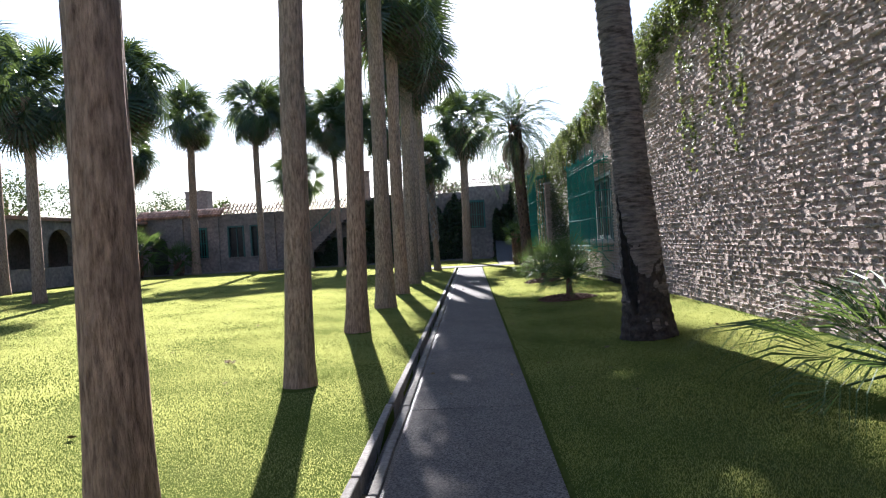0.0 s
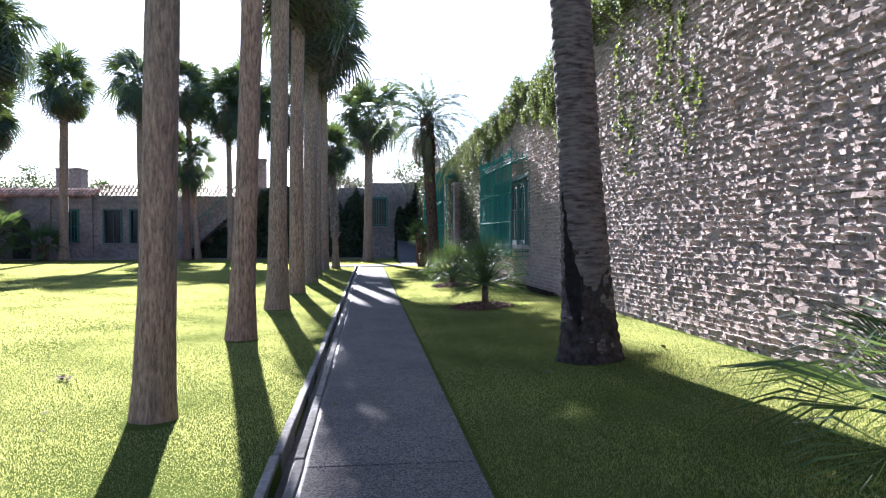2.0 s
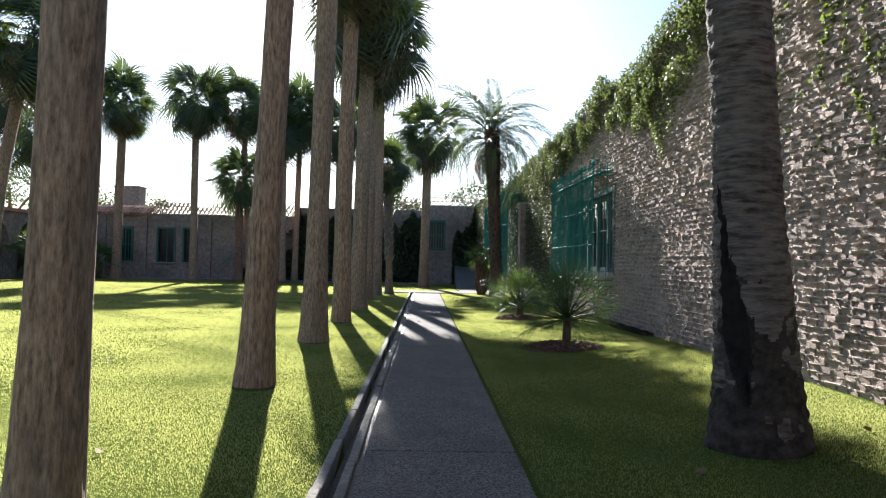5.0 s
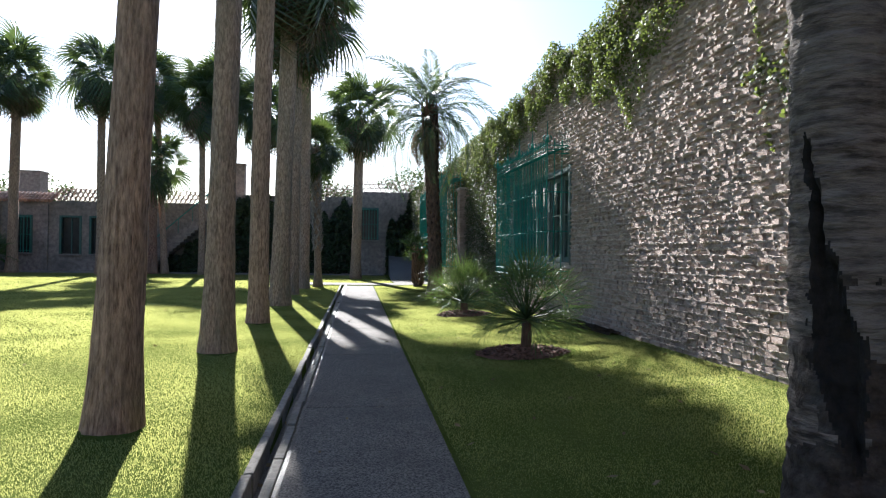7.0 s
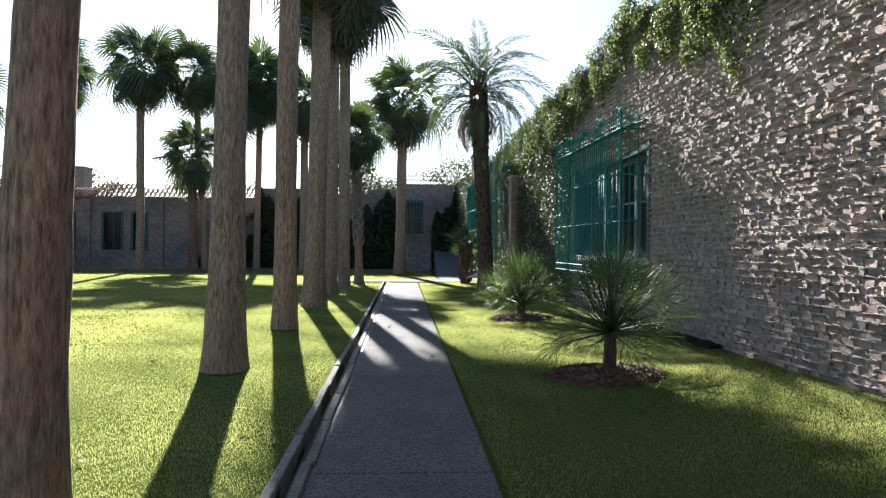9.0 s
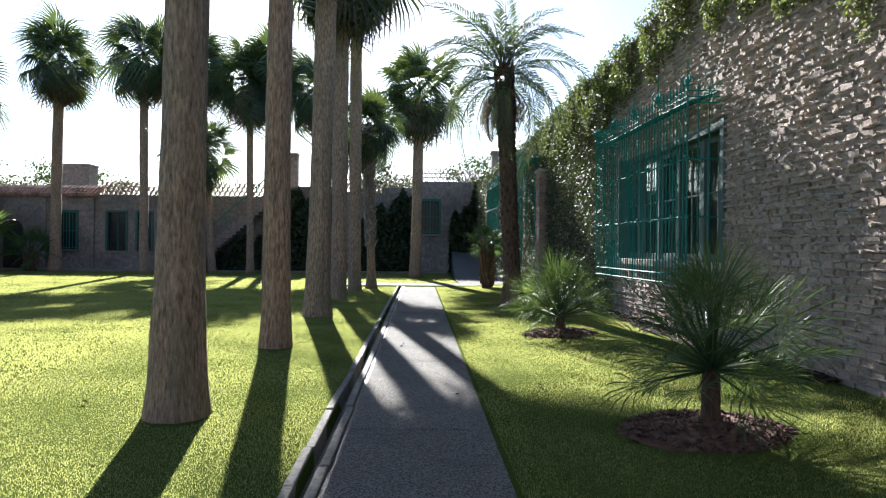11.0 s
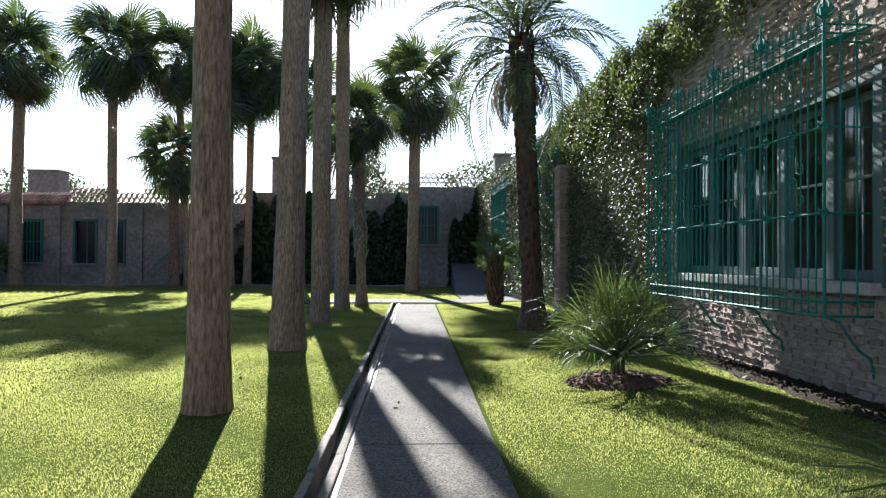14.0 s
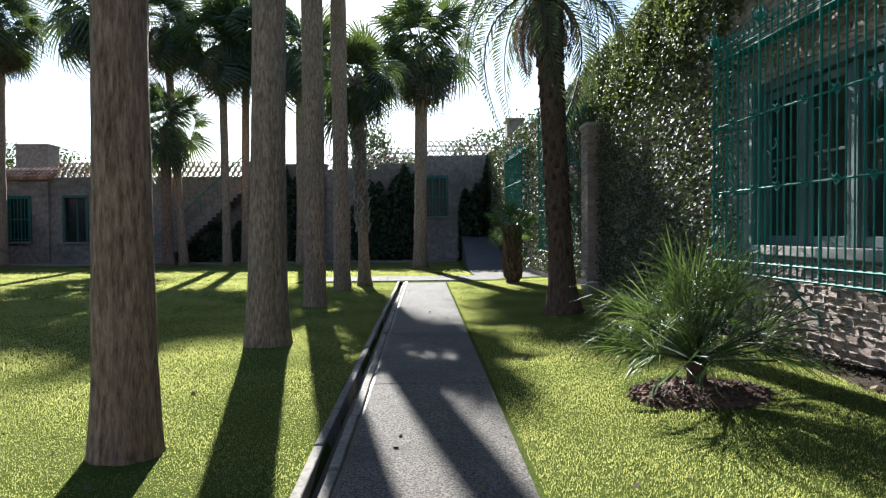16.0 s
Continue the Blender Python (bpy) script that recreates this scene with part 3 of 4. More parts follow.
# buttress pier with its tall window bay, and one more bay farther on
pier = thing("brick_buttress", wx(29.2), 29.2, 0, "tall brick buttress with weathered face beside ivy", "buttress")
part("shaft", Build().box(-0.31, 0.05, -0.28, 0.3, 0, 3.6), M_MORTAR, pier)
zz, odd = 0.0, 0
while zz < 3.55:
    x = -0.34 - (0.11 if odd else 0.0)
    while x < -0.02:
        a, b = max(x, -0.34) + 0.006, min(x + 0.22, 0.0) - 0.006
        if b - a > 0.04:
            o = random.uniform(0.0, 0.022)
            part("brick", Build().box(a - (0.015 if a < -0.32 else 0), b, -0.295 - o, -0.26, zz + 0.006, zz + 0.076, jitter=0.005), M_BRICK_PIECE, pier)
        x += 0.22
    for k in range(2):
        part("brick", Build().box(-0.34 - random.uniform(0, 0.02), -0.30, -0.25 + 0.28 * k, -0.25 + 0.28 * k + 0.26, zz + 0.006, zz + 0.076, jitter=0.005), M_BRICK_PIECE, pier)
    zz, odd = zz + 0.081, 1 - odd
part("cap", Build().box(-0.39, 0.05, -0.34, 0.34, zz, zz + 0.09, bevel=0.02), M_SILL, pier)
grille(29.55, 32.2, 0.9, 3.95, 0.72, "tall green iron grille half covered in ivy", False, 0.14)
part_w = thing("window_2", wx(30.9), 30.9, 1.2, "tall narrow window with teal frame behind a grille", "window", kind="structure")
part("window_frame", Build().box(-0.06, 0.02, -1.0, -0.9, 0, 2.2).box(-0.06, 0.02, 0.9, 1.0, 0, 2.2).box(-0.06, 0.02, -1.0, 1.0, 2.2, 2.3).box(-0.05, 0.02, -0.04, 0.04, 0, 2.2), M_TEALWOOD, part_w)
# opaque pane, the gloom behind it painted as its colour
part("pane", Build().box(-0.03, -0.02, -0.9, 0.9, 0, 2.2), M_DARKFILL, part_w, "dark glass")
grille(37.0, 40.6, 1.2, 4.0, 0.35, "far green iron grille on the brick wall", False, 0.16)


# ---- ivy ----
def ivy(name, count, where, size, label, mat=M_IVY, bulge=0.16, tilt=0.7):
    """Leaves over the wall's face where the function says so (0 to 1)."""
    pts = []
    while len(pts) < count:
        y, zz = random.uniform(*where.ys), random.uniform(*where.zs)
        d = where(y, zz)
        if random.random() < d:
            pts.append((wx(y, random.uniform(0.015, 0.03 + bulge * d)), y, zz))
    v, f = leaf_quads(np.array(pts), size, 0.45, RNG, normal=(-1.0, -0.15, 0.35), tilt=tilt)
    return tagged(part(name, array_mesh(name, v, f, mat)), label, "ivy", kind="stuff")


def blob(y, z, s=1.0, seed=0.0):
    return noise.noise(Vector((y * s, z * s, seed)))


def crest(y, z):
    hang = np.interp(y, [9.5, 11, 12.5, 13.5, 15, 15.9, 16.5, 17.5, 19, 21, 23, 24, 30], [0.9, 1.0, 0.9, 0.6, 1.5, 2.0, 1.5, 1.0, 0.9, 1.0, 1.1, 1.4, 1.6])
    low = wall_top(y) - hang + 0.35 * blob(y, 0, 1.6, 3) + 0.3 * blob(y, z, 3.5)
    over = wall_top(y) + 0.14
    return 0.0 if z < low or z > over else min(1.0, 0.25 + 1.2 * (z - low)) * (0.85 if blob(y, z, 1.3, 5) > -0.25 else 0.25)


crest.ys, crest.zs = (9.5, 30), (3.0, 5.95)
ivy("ivy_on_the_crest", 50000, crest, 0.040, "bright green climbing ivy hanging over the wall's top", bulge=0.22)


def sheet(y, z):
    if z < 0.25 + 0.15 * blob(y, z, 2) or z > wall_top(y):
        return 0.0
    edge = min((y - 23.1) / 0.3, 1.0)
    return max(0.0, edge) * (0.9 if blob(y, z, 1.1, 9) > -0.45 else 0.4)


sheet.ys, sheet.zs = (23.0, 34.0), (0.2, 5.2)
ivy("ivy_sheet", 38000, sheet, 0.046, "dense dark ivy covering the brick wall", M_IVY_SHEET, bulge=0.2)


def far_sheet(y, z):
    return 0.0 if z > wall_top(y) + 0.1 or z < 0.2 else (0.9 if blob(y, z, 0.8, 14) > -0.3 else 0.3)


far_sheet.ys, far_sheet.zs = (34.0, 47.0), (0.2, 5.1)
ivy("ivy_on_the_far_wall", 14000, far_sheet, 0.07, "ivy covering the far stretch of wall", M_IVY_SHEET, bulge=0.25)


def tendril(y, z):
    a = 1.0 if abs(blob(y * 2.4, z * 0.9, 1.0, 21)) < 0.10 else 0.0
    mask = 1.0 if blob(y, z, 0.9, 33) > -0.05 else 0.15
    return a * mask * np.interp(z, [2.4, 3.0, 4.6], [0.15, 0.9, 1.0])


tendril.ys, tendril.zs = (10.0, 13.0), (2.4, 4.9)
ivy("ivy_tendrils", 900, tendril, 0.055, "thin straggling ivy tendrils on the bricks", bulge=0.02)


# ---- palms ----
def fan_leaf(rng, radius=0.75, stalk=0.9, segs=26, droop=0.35, half=2.0, width=0.052, fold=0.018):
    """One fan leaf along +x: a thin stalk and a folded fan of narrow drooping segments. Returns verts, faces."""
    b = Build()
    bend = lambda s: Vector((s, 0, -0.10 * s * s))
    b.tube([bend(stalk * k / 3) for k in range(4)], [0.016, 0.013, 0.011, 0.009], 3, cap=False)
    hub = bend(stalk)
    h = len(b.v) - 1
    for k in range(segs):
        a = half * (2 * k / (segs - 1) - 1)
        r = radius * (1 - 0.25 * abs(a) / half) * rng.uniform(0.88, 1.08)
        d = Vector((math.cos(a), math.sin(a), 0.0))
        s = Vector((-math.sin(a), math.cos(a), 0.0)) * (width * radius / 0.75 * rng.uniform(0.8, 1.15))
        lift = 0.25 * abs(a) / half * radius
        tw = Vector((0, 0, fold * (1 if k % 2 else -1)))
        p1 = hub + d * r * 0.5 + Vector((0, 0, lift * 0.5 - droop * 0.06))
        p2 = hub + d * r * 0.8 + Vector((0, 0, lift * 0.7 - droop * 0.32 * radius))
        p3 = hub + d * r * 0.98 + Vector((0, 0, lift * 0.6 - droop * radius * rng.uniform(0.7, 1.2)))
        q = len(b.v)
        b.v += [tuple(c) for c in (p1 + s + tw, p1 - s - tw, p2 + s * 0.6, p2 - s * 0.6, p3)]
        b.f += [(h, q + 1, q), (q, q + 1, q + 3, q + 2), (q + 2, q + 3, q + 4)]
    return b


def oriented(build, m):
    return [m @ Vector(p) for p in build.v], build.f


def crown_mesh(seed, leaves=38, radius=0.92, stalk=0.95, low=-48, high=84, segs=26, droop=0.75, mat=None, name="crown"):
    rng = random.Random(seed)
    b = Build()
    for k in range(leaves):
        f = k / (leaves - 1)
        el = high + (low - high) * f ** 0.85 + rng.uniform(-15, 15)
        az = k * 137.5 + rng.uniform(-30, 30)
        lf = fan_leaf(rng, radius * rng.uniform(0.75, 1.12), stalk * rng.uniform(0.35, 1.12), segs, droop * rng.uniform(0.7, 1.5) + (0.4 if el < 0 else 0), 1.75, 0.024)
        v, fc = oriented(lf, pose(0, 0, -0.25 * f, 0, -el, az) @ pose(0, 0, 0, rng.uniform(-60, 60), 0, 0))
        b.add(v, fc)
    return b.mesh(name, mat or M_FAN)


def skirt_mesh(seed, leaves=26):
    return crown_mesh(seed, leaves, 0.70, 0.80, -86, -22, 16, 0.8, M_DEAD, "dead_skirt")


CROWNS = [crown_mesh(11 + k) for k in range(4)]
SKIRTS = [skirt_mesh(31 + k) for k in range(3)]


def palm_trunk(height, r0, r1, lean, flare=1.35, seed=0, fine=0.09, sides=22, rough=0.06, bow=0.0):
    """A leaning column with a flared foot and an uneven surface."""
    n = int(height / fine)
    pts, rad = [], []
    for k in range(n + 1):
        s = k / n
        zz = height * s - 0.05
        pts.append((lean[0] * zz + bow * math.sin(math.pi * s), lean[1] * zz, zz))
        rad.append((r1 + (r0 - r1) * math.exp(-max(zz, 0) / 1.1)) * (1 + (flare - 1) * math.exp(-max(zz, 0) / 0.28)))

    def wob(t, zz, i):
        c = Vector((math.cos(t) * 2.3, math.sin(t) * 2.3, zz * 0.55 + seed * 7.3))
        fine_n = noise.noise(Vector((math.cos(t) * 7, math.sin(t) * 7, zz * 2.2 + seed)))
        fissure = abs(noise.noise(Vector((math.cos(t) * 5.5, math.sin(t) * 5.5, zz * 1.1 - seed))))
        return 1 + rough * noise.noise(c) + rough * 0.5 * fine_n + rough * 0.9 * (min(fissure, 0.22) - 0.15)

    return Build().tube(pts, rad, sides, True, wob)


def palmetto(x, y, height, r0, r1, lean, variant, mat=None, scale=1.0, near=True, skirt=True, group="palmettos of the court", label="tall cabbage palmetto with brown fissured trunk", flare=1.09, z=None, bow=0.0):
    t = thing("palmetto_tree", x, y, lawn_z(x, y) if z is None else z, label, "palm tree", group)
    part("trunk", palm_trunk(height - 0.2, r0, r1, lean, flare, seed=x + y, fine=0.05 if near else 0.25, sides=64 if near else 12, rough=0.1, bow=bow), mat or M_BARK, t, smooth=True)
    top = (lean[0] * height, lean[1] * height, height - 0.15)
    part("crown", CROWNS[variant % 4], M_FAN, t, "dark green fan fronds", m=pose(top[0], top[1], top[2] + 0.15, 0, 0, 67 * variant) @ Matrix.Scale(scale, 4))
    if skirt:
        part("dead_skirt", SKIRTS[variant % 3], M_DEAD, t, "brown hanging dead fronds", m=pose(top[0], top[1], top[2] - 0.2, 0, 0, 41 * variant) @ Matrix.Scale(scale, 4))
    return t


R = "row of palmettos along the path"
palmetto(-1.82, 3.3, 9.6, 0.172, 0.136, (0.0, 0.0), 0, group=R, scale=1.3)
palmetto(-1.93, 7.24, 9.4, 0.172, 0.128, (0.040, 0.0), 1, M_BARK_MOSS, group=R, scale=1.3, label="slim palmetto with pale mossy trunk", bow=-0.03)
palmetto(-2.02, 11.47, 9.8, 0.207, 0.146, (0.033, 0.0), 2, group=R, scale=1.35, bow=0.03)
palmetto(-2.05, 15.5, 9.6, 0.236, 0.166, (0.018, 0.0), 3, M_BARK_MOSS, group=R, scale=1.2, label="palmetto with mossy grey-brown trunk")
palmetto(-2.05, 19.32, 8.8, 0.217, 0.165, (0.013, 0.0), 0, group=R, scale=1.2, bow=-0.03)
palmetto(-2.12, 23.55, 8.9, 0.285, 0.205, (0.020, 0.0), 1, M_BARK_MOSS, group=R, scale=1.3, label="stout dark palmetto with flared foot")
palmetto(-2.215, 27.95, 9.3, 0.218, 0.195, (0.002, 0.0), 2, M_BARK_MOSS, group=R, scale=1.42)
palmetto(-2.125, 31.55, 10.8, 0.205, 0.185, (-0.003, 0.0), 3, M_BARK_MOSS, group=R, scale=1.2)
F = "palmettos across the lawn"
palmetto(-18.75, 45.2, 11.0, 0.34, 0.25, (0.012, 0), 0, near=False, group=F, scale=1.5)
palmetto(-13.7, 43.8, 10.8, 0.29, 0.20, (-0.006, 0), 1, near=False, group=F, scale=1.45)
palmetto(-11.45, 45.2, 6.3, 0.30, 0.22, (-0.008, 0), 2, M_BARK_RED, near=False, group=F, scale=1.3, label="shorter palmetto with reddish trunk", skirt=False)
palmetto(-10.9, 45.6, 11.0, 0.23, 0.17, (-0.058, 0), 3, near=False, group=F, scale=1.45)
palmetto(-8.7, 44.7, 9.8, 0.22, 0.17, (-0.010, 0), 3, near=False, group=F, scale=1.45)
palmetto(-8.15, 45.6, 10.5, 0.22, 0.17, (0.016, 0), 0, near=False, group=F, scale=1.45)
palmetto(-5.5, 44.8, 9.4, 0.26, 0.2, (0.008, 0), 1, near=False, group=F, scale=1.4)
palmetto(-0.24, 40.8, 8.6, 0.31, 0.23, (0.012, 0), 2, near=False, group=F, scale=1.42)
palmetto(-14.99, 27.4, 9.0, 0.27, 0.19, (0.14, 0), 3, near=False, group=F, scale=1.4, bow=-0.22, label="leaning palmetto with bowed grey trunk")
palmetto(-15.45, 23.4, 7.6, 0.25, 0.19, (0.0, 0), 2, near=False, group=F, scale=1.3)
palmetto(-22.2, 31.1, 11.0, 0.27, 0.22, (-0.01, 0), 0, near=False, group=F, scale=1.45)
palmetto(-21.4, 41.5, 8.3, 0.29, 0.22, (0.014, 0), 1, near=False, group=F, scale=1.5)
palmetto(-20.3, 35.5, 9.2, 0.26, 0.2, (0.0, 0), 3, near=False, group=F, scale=1.4)


def crosshatch_palm(x, y, height, lean):
    """A leaning palmetto that still wears its criss-cross leaf boots."""
    t = thing("palmetto_tree", x, y, 0, "leaning palmetto with criss-cross pale leaf boots", "palm tree", R)
    part("trunk", palm_trunk(height, 0.15, 0.13, lean, 1.5, 3, 0.2, 14), M_BARK_MOSS, t, smooth=True)
    bt = Build()
    k, zz = 0, 1.5
    while zz < height:
        a = radians(k * 137.5)
        c = Vector((lean[0] * zz, lean[1] * zz, zz))
        d = Vector((math.cos(a), math.sin(a), 0))
        s = Vector((-math.sin(a), math.cos(a), 0))
        p0 = c + d * 0.12
        for sg in (-1, 1):
            bt.tube([p0 + s * 0.11 * sg - Vector((0, 0, 0.12)), p0 + d * 0.06 + s * 0.03 * sg + Vector((0, 0, 0.03)), p0 + d * 0.12 + Vector((0, 0, 0.17))], [0.035, 0.03, 0.012], 4)
        zz += 0.05
        k += 1
    part("boot_cover", bt, M_PALEBOOT, t, "pale criss-cross leaf bases")
    part("crown", CROWNS[1], M_FAN, t, "dark green fan fronds", m=pose(lean[0] * height, lean[1] * height, height) @ Matrix.Scale(0.9, 4))
    return t


crosshatch_palm(-1.68, 32.8, 5.5, (-0.03, 0.0))


# ---- the ring-barked trunk beside the wall, split open near its foot ----
def split_palm():
    t = thing("palmetto_tree", 2.29, 9.02, lawn_z(2.29, 9.02), "leaning ring-barked palmetto with a charred split and shade-darkened foot bark", "palm tree", "palms beside the wall")
    n = 520
    H = 9.0
    pts, rad = [], []
    for k in range(n + 1):
        zz = -0.1 + (H + 0.1) * k / n
        pts.append((-0.058 * zz + 0.006 * math.sin(zz * 1.3), 0.0, zz))
        rad.append(0.222 + 0.145 * math.exp(-max(zz, 0) / 0.6) + 0.03 * max(0.0, 1 - abs(zz - 1.2) / 1.2))

    def wob(a, zz, i):
        ringy = 0.022 * math.sin(zz * 52 + 2.2 * noise.noise(Vector((math.cos(a) * 1.4, math.sin(a) * 1.4, zz * 1.1)))) + 0.03 * noise.noise(Vector((math.cos(a) * 6, math.sin(a) * 6, zz * 9)))
        big = 0.06 * noise.noise(Vector((math.cos(a) * 1.6, math.sin(a) * 1.6, zz * 0.9)))
        return 1 + ringy + big - 0.30 * min(1.0, max(0.0, gash(a, zz) / 0.10))

    def gash(a, zz):
        mid = radians(152 - 27 * zz + 7 * noise.noise(Vector((0, 2, zz * 2.2))))
        d = math.atan2(math.sin(a - mid), math.cos(a - mid))
        wide = np.interp(zz, [0.3, 0.5, 0.7, 0.95, 1.15, 1.4, 1.85, 1.95], [0.0, 0.12, 0.34, 0.42, 0.30, 0.13, 0.09, 0.0]) * (1 + 0.3 * noise.noise(Vector((1 if d > 0 else 5, 0, zz * 3.0))) + 0.22 * noise.noise(Vector((3 if d > 0 else 8, 0, zz * 17.0))))
        torn = 0.13 * noise.noise(Vector((a * 4.5, zz * 3.5, 2.0))) + 0.07 * noise.noise(Vector((a * 13, zz * 9, 5.0)))
        return (wide - abs(d) + torn) if wide > 0.02 else -1.0

    b = Build().tube(pts, rad, 144, True, wob)
    me = b.mesh("trunk", M_RING_BARK, True)
    me.materials.append(M_CHAR)
    # slot 2 is the foot bark, shade included in its near-black tone
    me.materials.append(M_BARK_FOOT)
    for f in me.polygons[:-2]:
        i, k = divmod(f.index, 144)
        if gash(2 * math.pi * (k + 0.5) / 144, -0.1 + (H + 0.1) * (i + 0.5) / n) > -0.03:
            f.material_index = 1
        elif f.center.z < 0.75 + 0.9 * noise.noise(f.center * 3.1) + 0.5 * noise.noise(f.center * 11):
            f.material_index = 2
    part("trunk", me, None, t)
    part("crown", CROWNS[2], M_FAN, t, "dark green fan fronds", m=pose(-0.058 * H, 0, H - 0.1) @ Matrix.Scale(1.5, 4))
    part("dead_skirt", SKIRTS[1], M_DEAD, t, "brown hanging dead fronds", m=pose(-0.058 * H, 0, H - 0.4))
    return t


split_palm()


# ---- feather palm with arching blue-green fronds ----
def feather_frond(seed, length=2.1, droop=1.1):
    rng = random.Random(seed)
    b = Build()
    n = 54
    spine = []
    for k in range(n + 1):
        s = k / n
        a = droop * s ** 1.25
        spine.append(Vector((length * (s - 0.18 * a * s), 0, length * (0.32 * s - 0.62 * droop * s ** 2.3))))
    b.tube(spine, [0.02 * (1 - 0.85 * k / n) + 0.003 for k in range(n + 1)], 3, cap=False)
    for k in range(6, n):
        s = k / n
        p = spine[k]
        d = (spine[k + 1] - spine[k]).normalized()
        nn = Vector((0, 1, 0)).cross(d).normalized()
        ln = 0.44 * math.sin(math.pi * (0.18 + 0.76 * s)) * rng.uniform(0.85, 1.1) * length / 2.1
        for sg in (-1, 1):
            out = (Vector((0, sg, 0)) * 0.8 + d * 0.75 - nn * rng.uniform(0.25, 0.6)).normalized()
            mid, tip = p + out * ln * 0.55, p + out * ln + Vector((0, 0, -0.40 * ln * rng.uniform(0.6, 1.4)))
            w = d * 0.02
            q = len(b.v)
            b.v += [tuple(c) for c in (mid + w, mid - w, tip)]
            b.f += [(3 * k, q + 1, q), (q, q + 1, q + 2)]
    return b


def pindo(x, y):
    t = thing("feather_palm", x, y, lawn_z(x, y), "feather palm with dark booted trunk and arching blue-green fronds", "palm tree", "palms beside the wall")
    H = 5.7
    lean = (-0.05, 0)
    part("trunk", palm_trunk(H, 0.225, 0.185, lean, 1.45, 5, 0.07, 24, 0.16), M_BOOT, t, smooth=True)
    bt = Build()
    for k in range(210):
        zz = 0.7 + 5.0 * k / 210
        a = radians(k * 137.5)
        c = Vector((lean[0] * zz, 0, zz))
        d = Vector((math.cos(a), math.sin(a), 0))
        up = min(max((zz - 3.4) / 1.2, 0.0), 1.0)
        ln = random.uniform(0.05, 0.1) + up * random.uniform(0.05, 0.16)
        q = 0.165
        bt.tube([c + d * (q - 0.06), c + d * (q + 0.03 * up + 0.02) + Vector((0, 0, 0.04)), c + d * (q + 0.05 * up + 0.02) + Vector((0, 0, 0.04 + ln))], [0.06, 0.048, 0.018], 5)
    part("boot_cover", bt, M_BOOT, t, "dark old leaf bases")
    fr = [feather_frond(50 + k, 2.6, 0.85 + 0.22 * k).mesh("frond", M_PINDO) for k in range(4)]
    rng = random.Random(4)
    for k in range(31):
        f = k / 30
        el = 80 - 96 * f ** 0.95 + rng.uniform(-7, 7)
        v = min(3, int(f * 3.2 + rng.uniform(0, 0.8)))
        part("frond", fr[v], M_PINDO, t, m=pose(lean[0] * H, 0, H - 0.1 - 0.25 * f, rng.uniform(-20, 20), -el + 18, k * 137.5 + rng.uniform(-12, 12)) @ Matrix.Scale(rng.uniform(0.85, 1.1), 4))
    dead = feather_frond(80, 1.5, 1.2).mesh("dead_frond", M_DEAD)
    for k in range(8):
        part("dead_frond", dead, M_DEAD, t, "hanging brown frond", m=pose(lean[0] * H, 0, H - 0.5, rng.uniform(-20, 20), 62 + rng.uniform(-12, 12), k * 45 + rng.uniform(-10, 10)))
    return t


pindo(2.18, 26.0)

# ---- low fan palms ----
LOW = [fan_leaf(random.Random(90 + k), 0.64, 0.52, 21, 0.06 + 0.13 * k, 1.4, 0.0085).mesh("frond", M_FAN_LOW) for k in range(4)]

THIN = [fan_leaf(random.Random(190 + k), 0.85, 0.45, 15, 0.45 + 0.2 * k, 0.85, 0.0055, 0.006).mesh("frond", M_FAN_LOW) for k in range(4)]
SPIKY = [fan_leaf(random.Random(290 + k), 0.60, 0.58, 17, 0.04 + 0.2 * k, 1.45, 0.0056, 0.005).mesh("frond", M_FAN_LOW) for k in range(4)]


def low_palm(x, y, label, count=30, scale=1.0, trunk_h=0.25, trunk_r=0.12, lo=-5, hi=82, seed=0, shaggy=False, leaves=None):
    leaves = leaves or LOW
    t = thing("dwarf_palmetto", x, y, lawn_z(x, y), label, "palm shrub", "low palms beside the wall")
    rng = random.Random(seed)
    stem = palm_trunk(trunk_h + 0.05, trunk_r, trunk_r * 0.8, (0, 0), 1.2, seed, 0.05, 12, 0.2)
    part("stem", stem, M_BOOT, t)
    if shaggy:
        bt = Build()
        for k in range(110):
            zz = 0.03 + (trunk_h - 0.05) * k / 110
            a = radians(k * 137.5)
            d = Vector((math.cos(a), math.sin(a), 0))
            bt.tube([d * trunk_r * 0.8 + Vector((0, 0, zz)), d * (trunk_r + 0.06) + Vector((0, 0, zz + 0.10)), d * (trunk_r + 0.10) + Vector((0, 0, zz + 0.26))], [0.04, 0.034, 0.010], 4)
        part("boot_cover", bt, M_RUSTBOOT, t, "rust-brown pointed leaf bases")
    for k in range(count):
        f = k / (count - 1)
        el = hi + (lo - hi) * f ** 1.15 + rng.uniform(-8, 8)
        part("frond", leaves[min(3, int(f * 3 + rng.uniform(0, 1)))], M_FAN_LOW, t,
             m=pose(0, 0, trunk_h, 0, 0, k * 137.5 + rng.uniform(-20, 20)) @ pose(0, 0, 0, 0, -el, 0) @ pose(0, 0, 0, rng.uniform(-65, 65), 0, 0) @ Matrix.Scale(scale * rng.uniform(0.65, 1.12), 4))
    return t


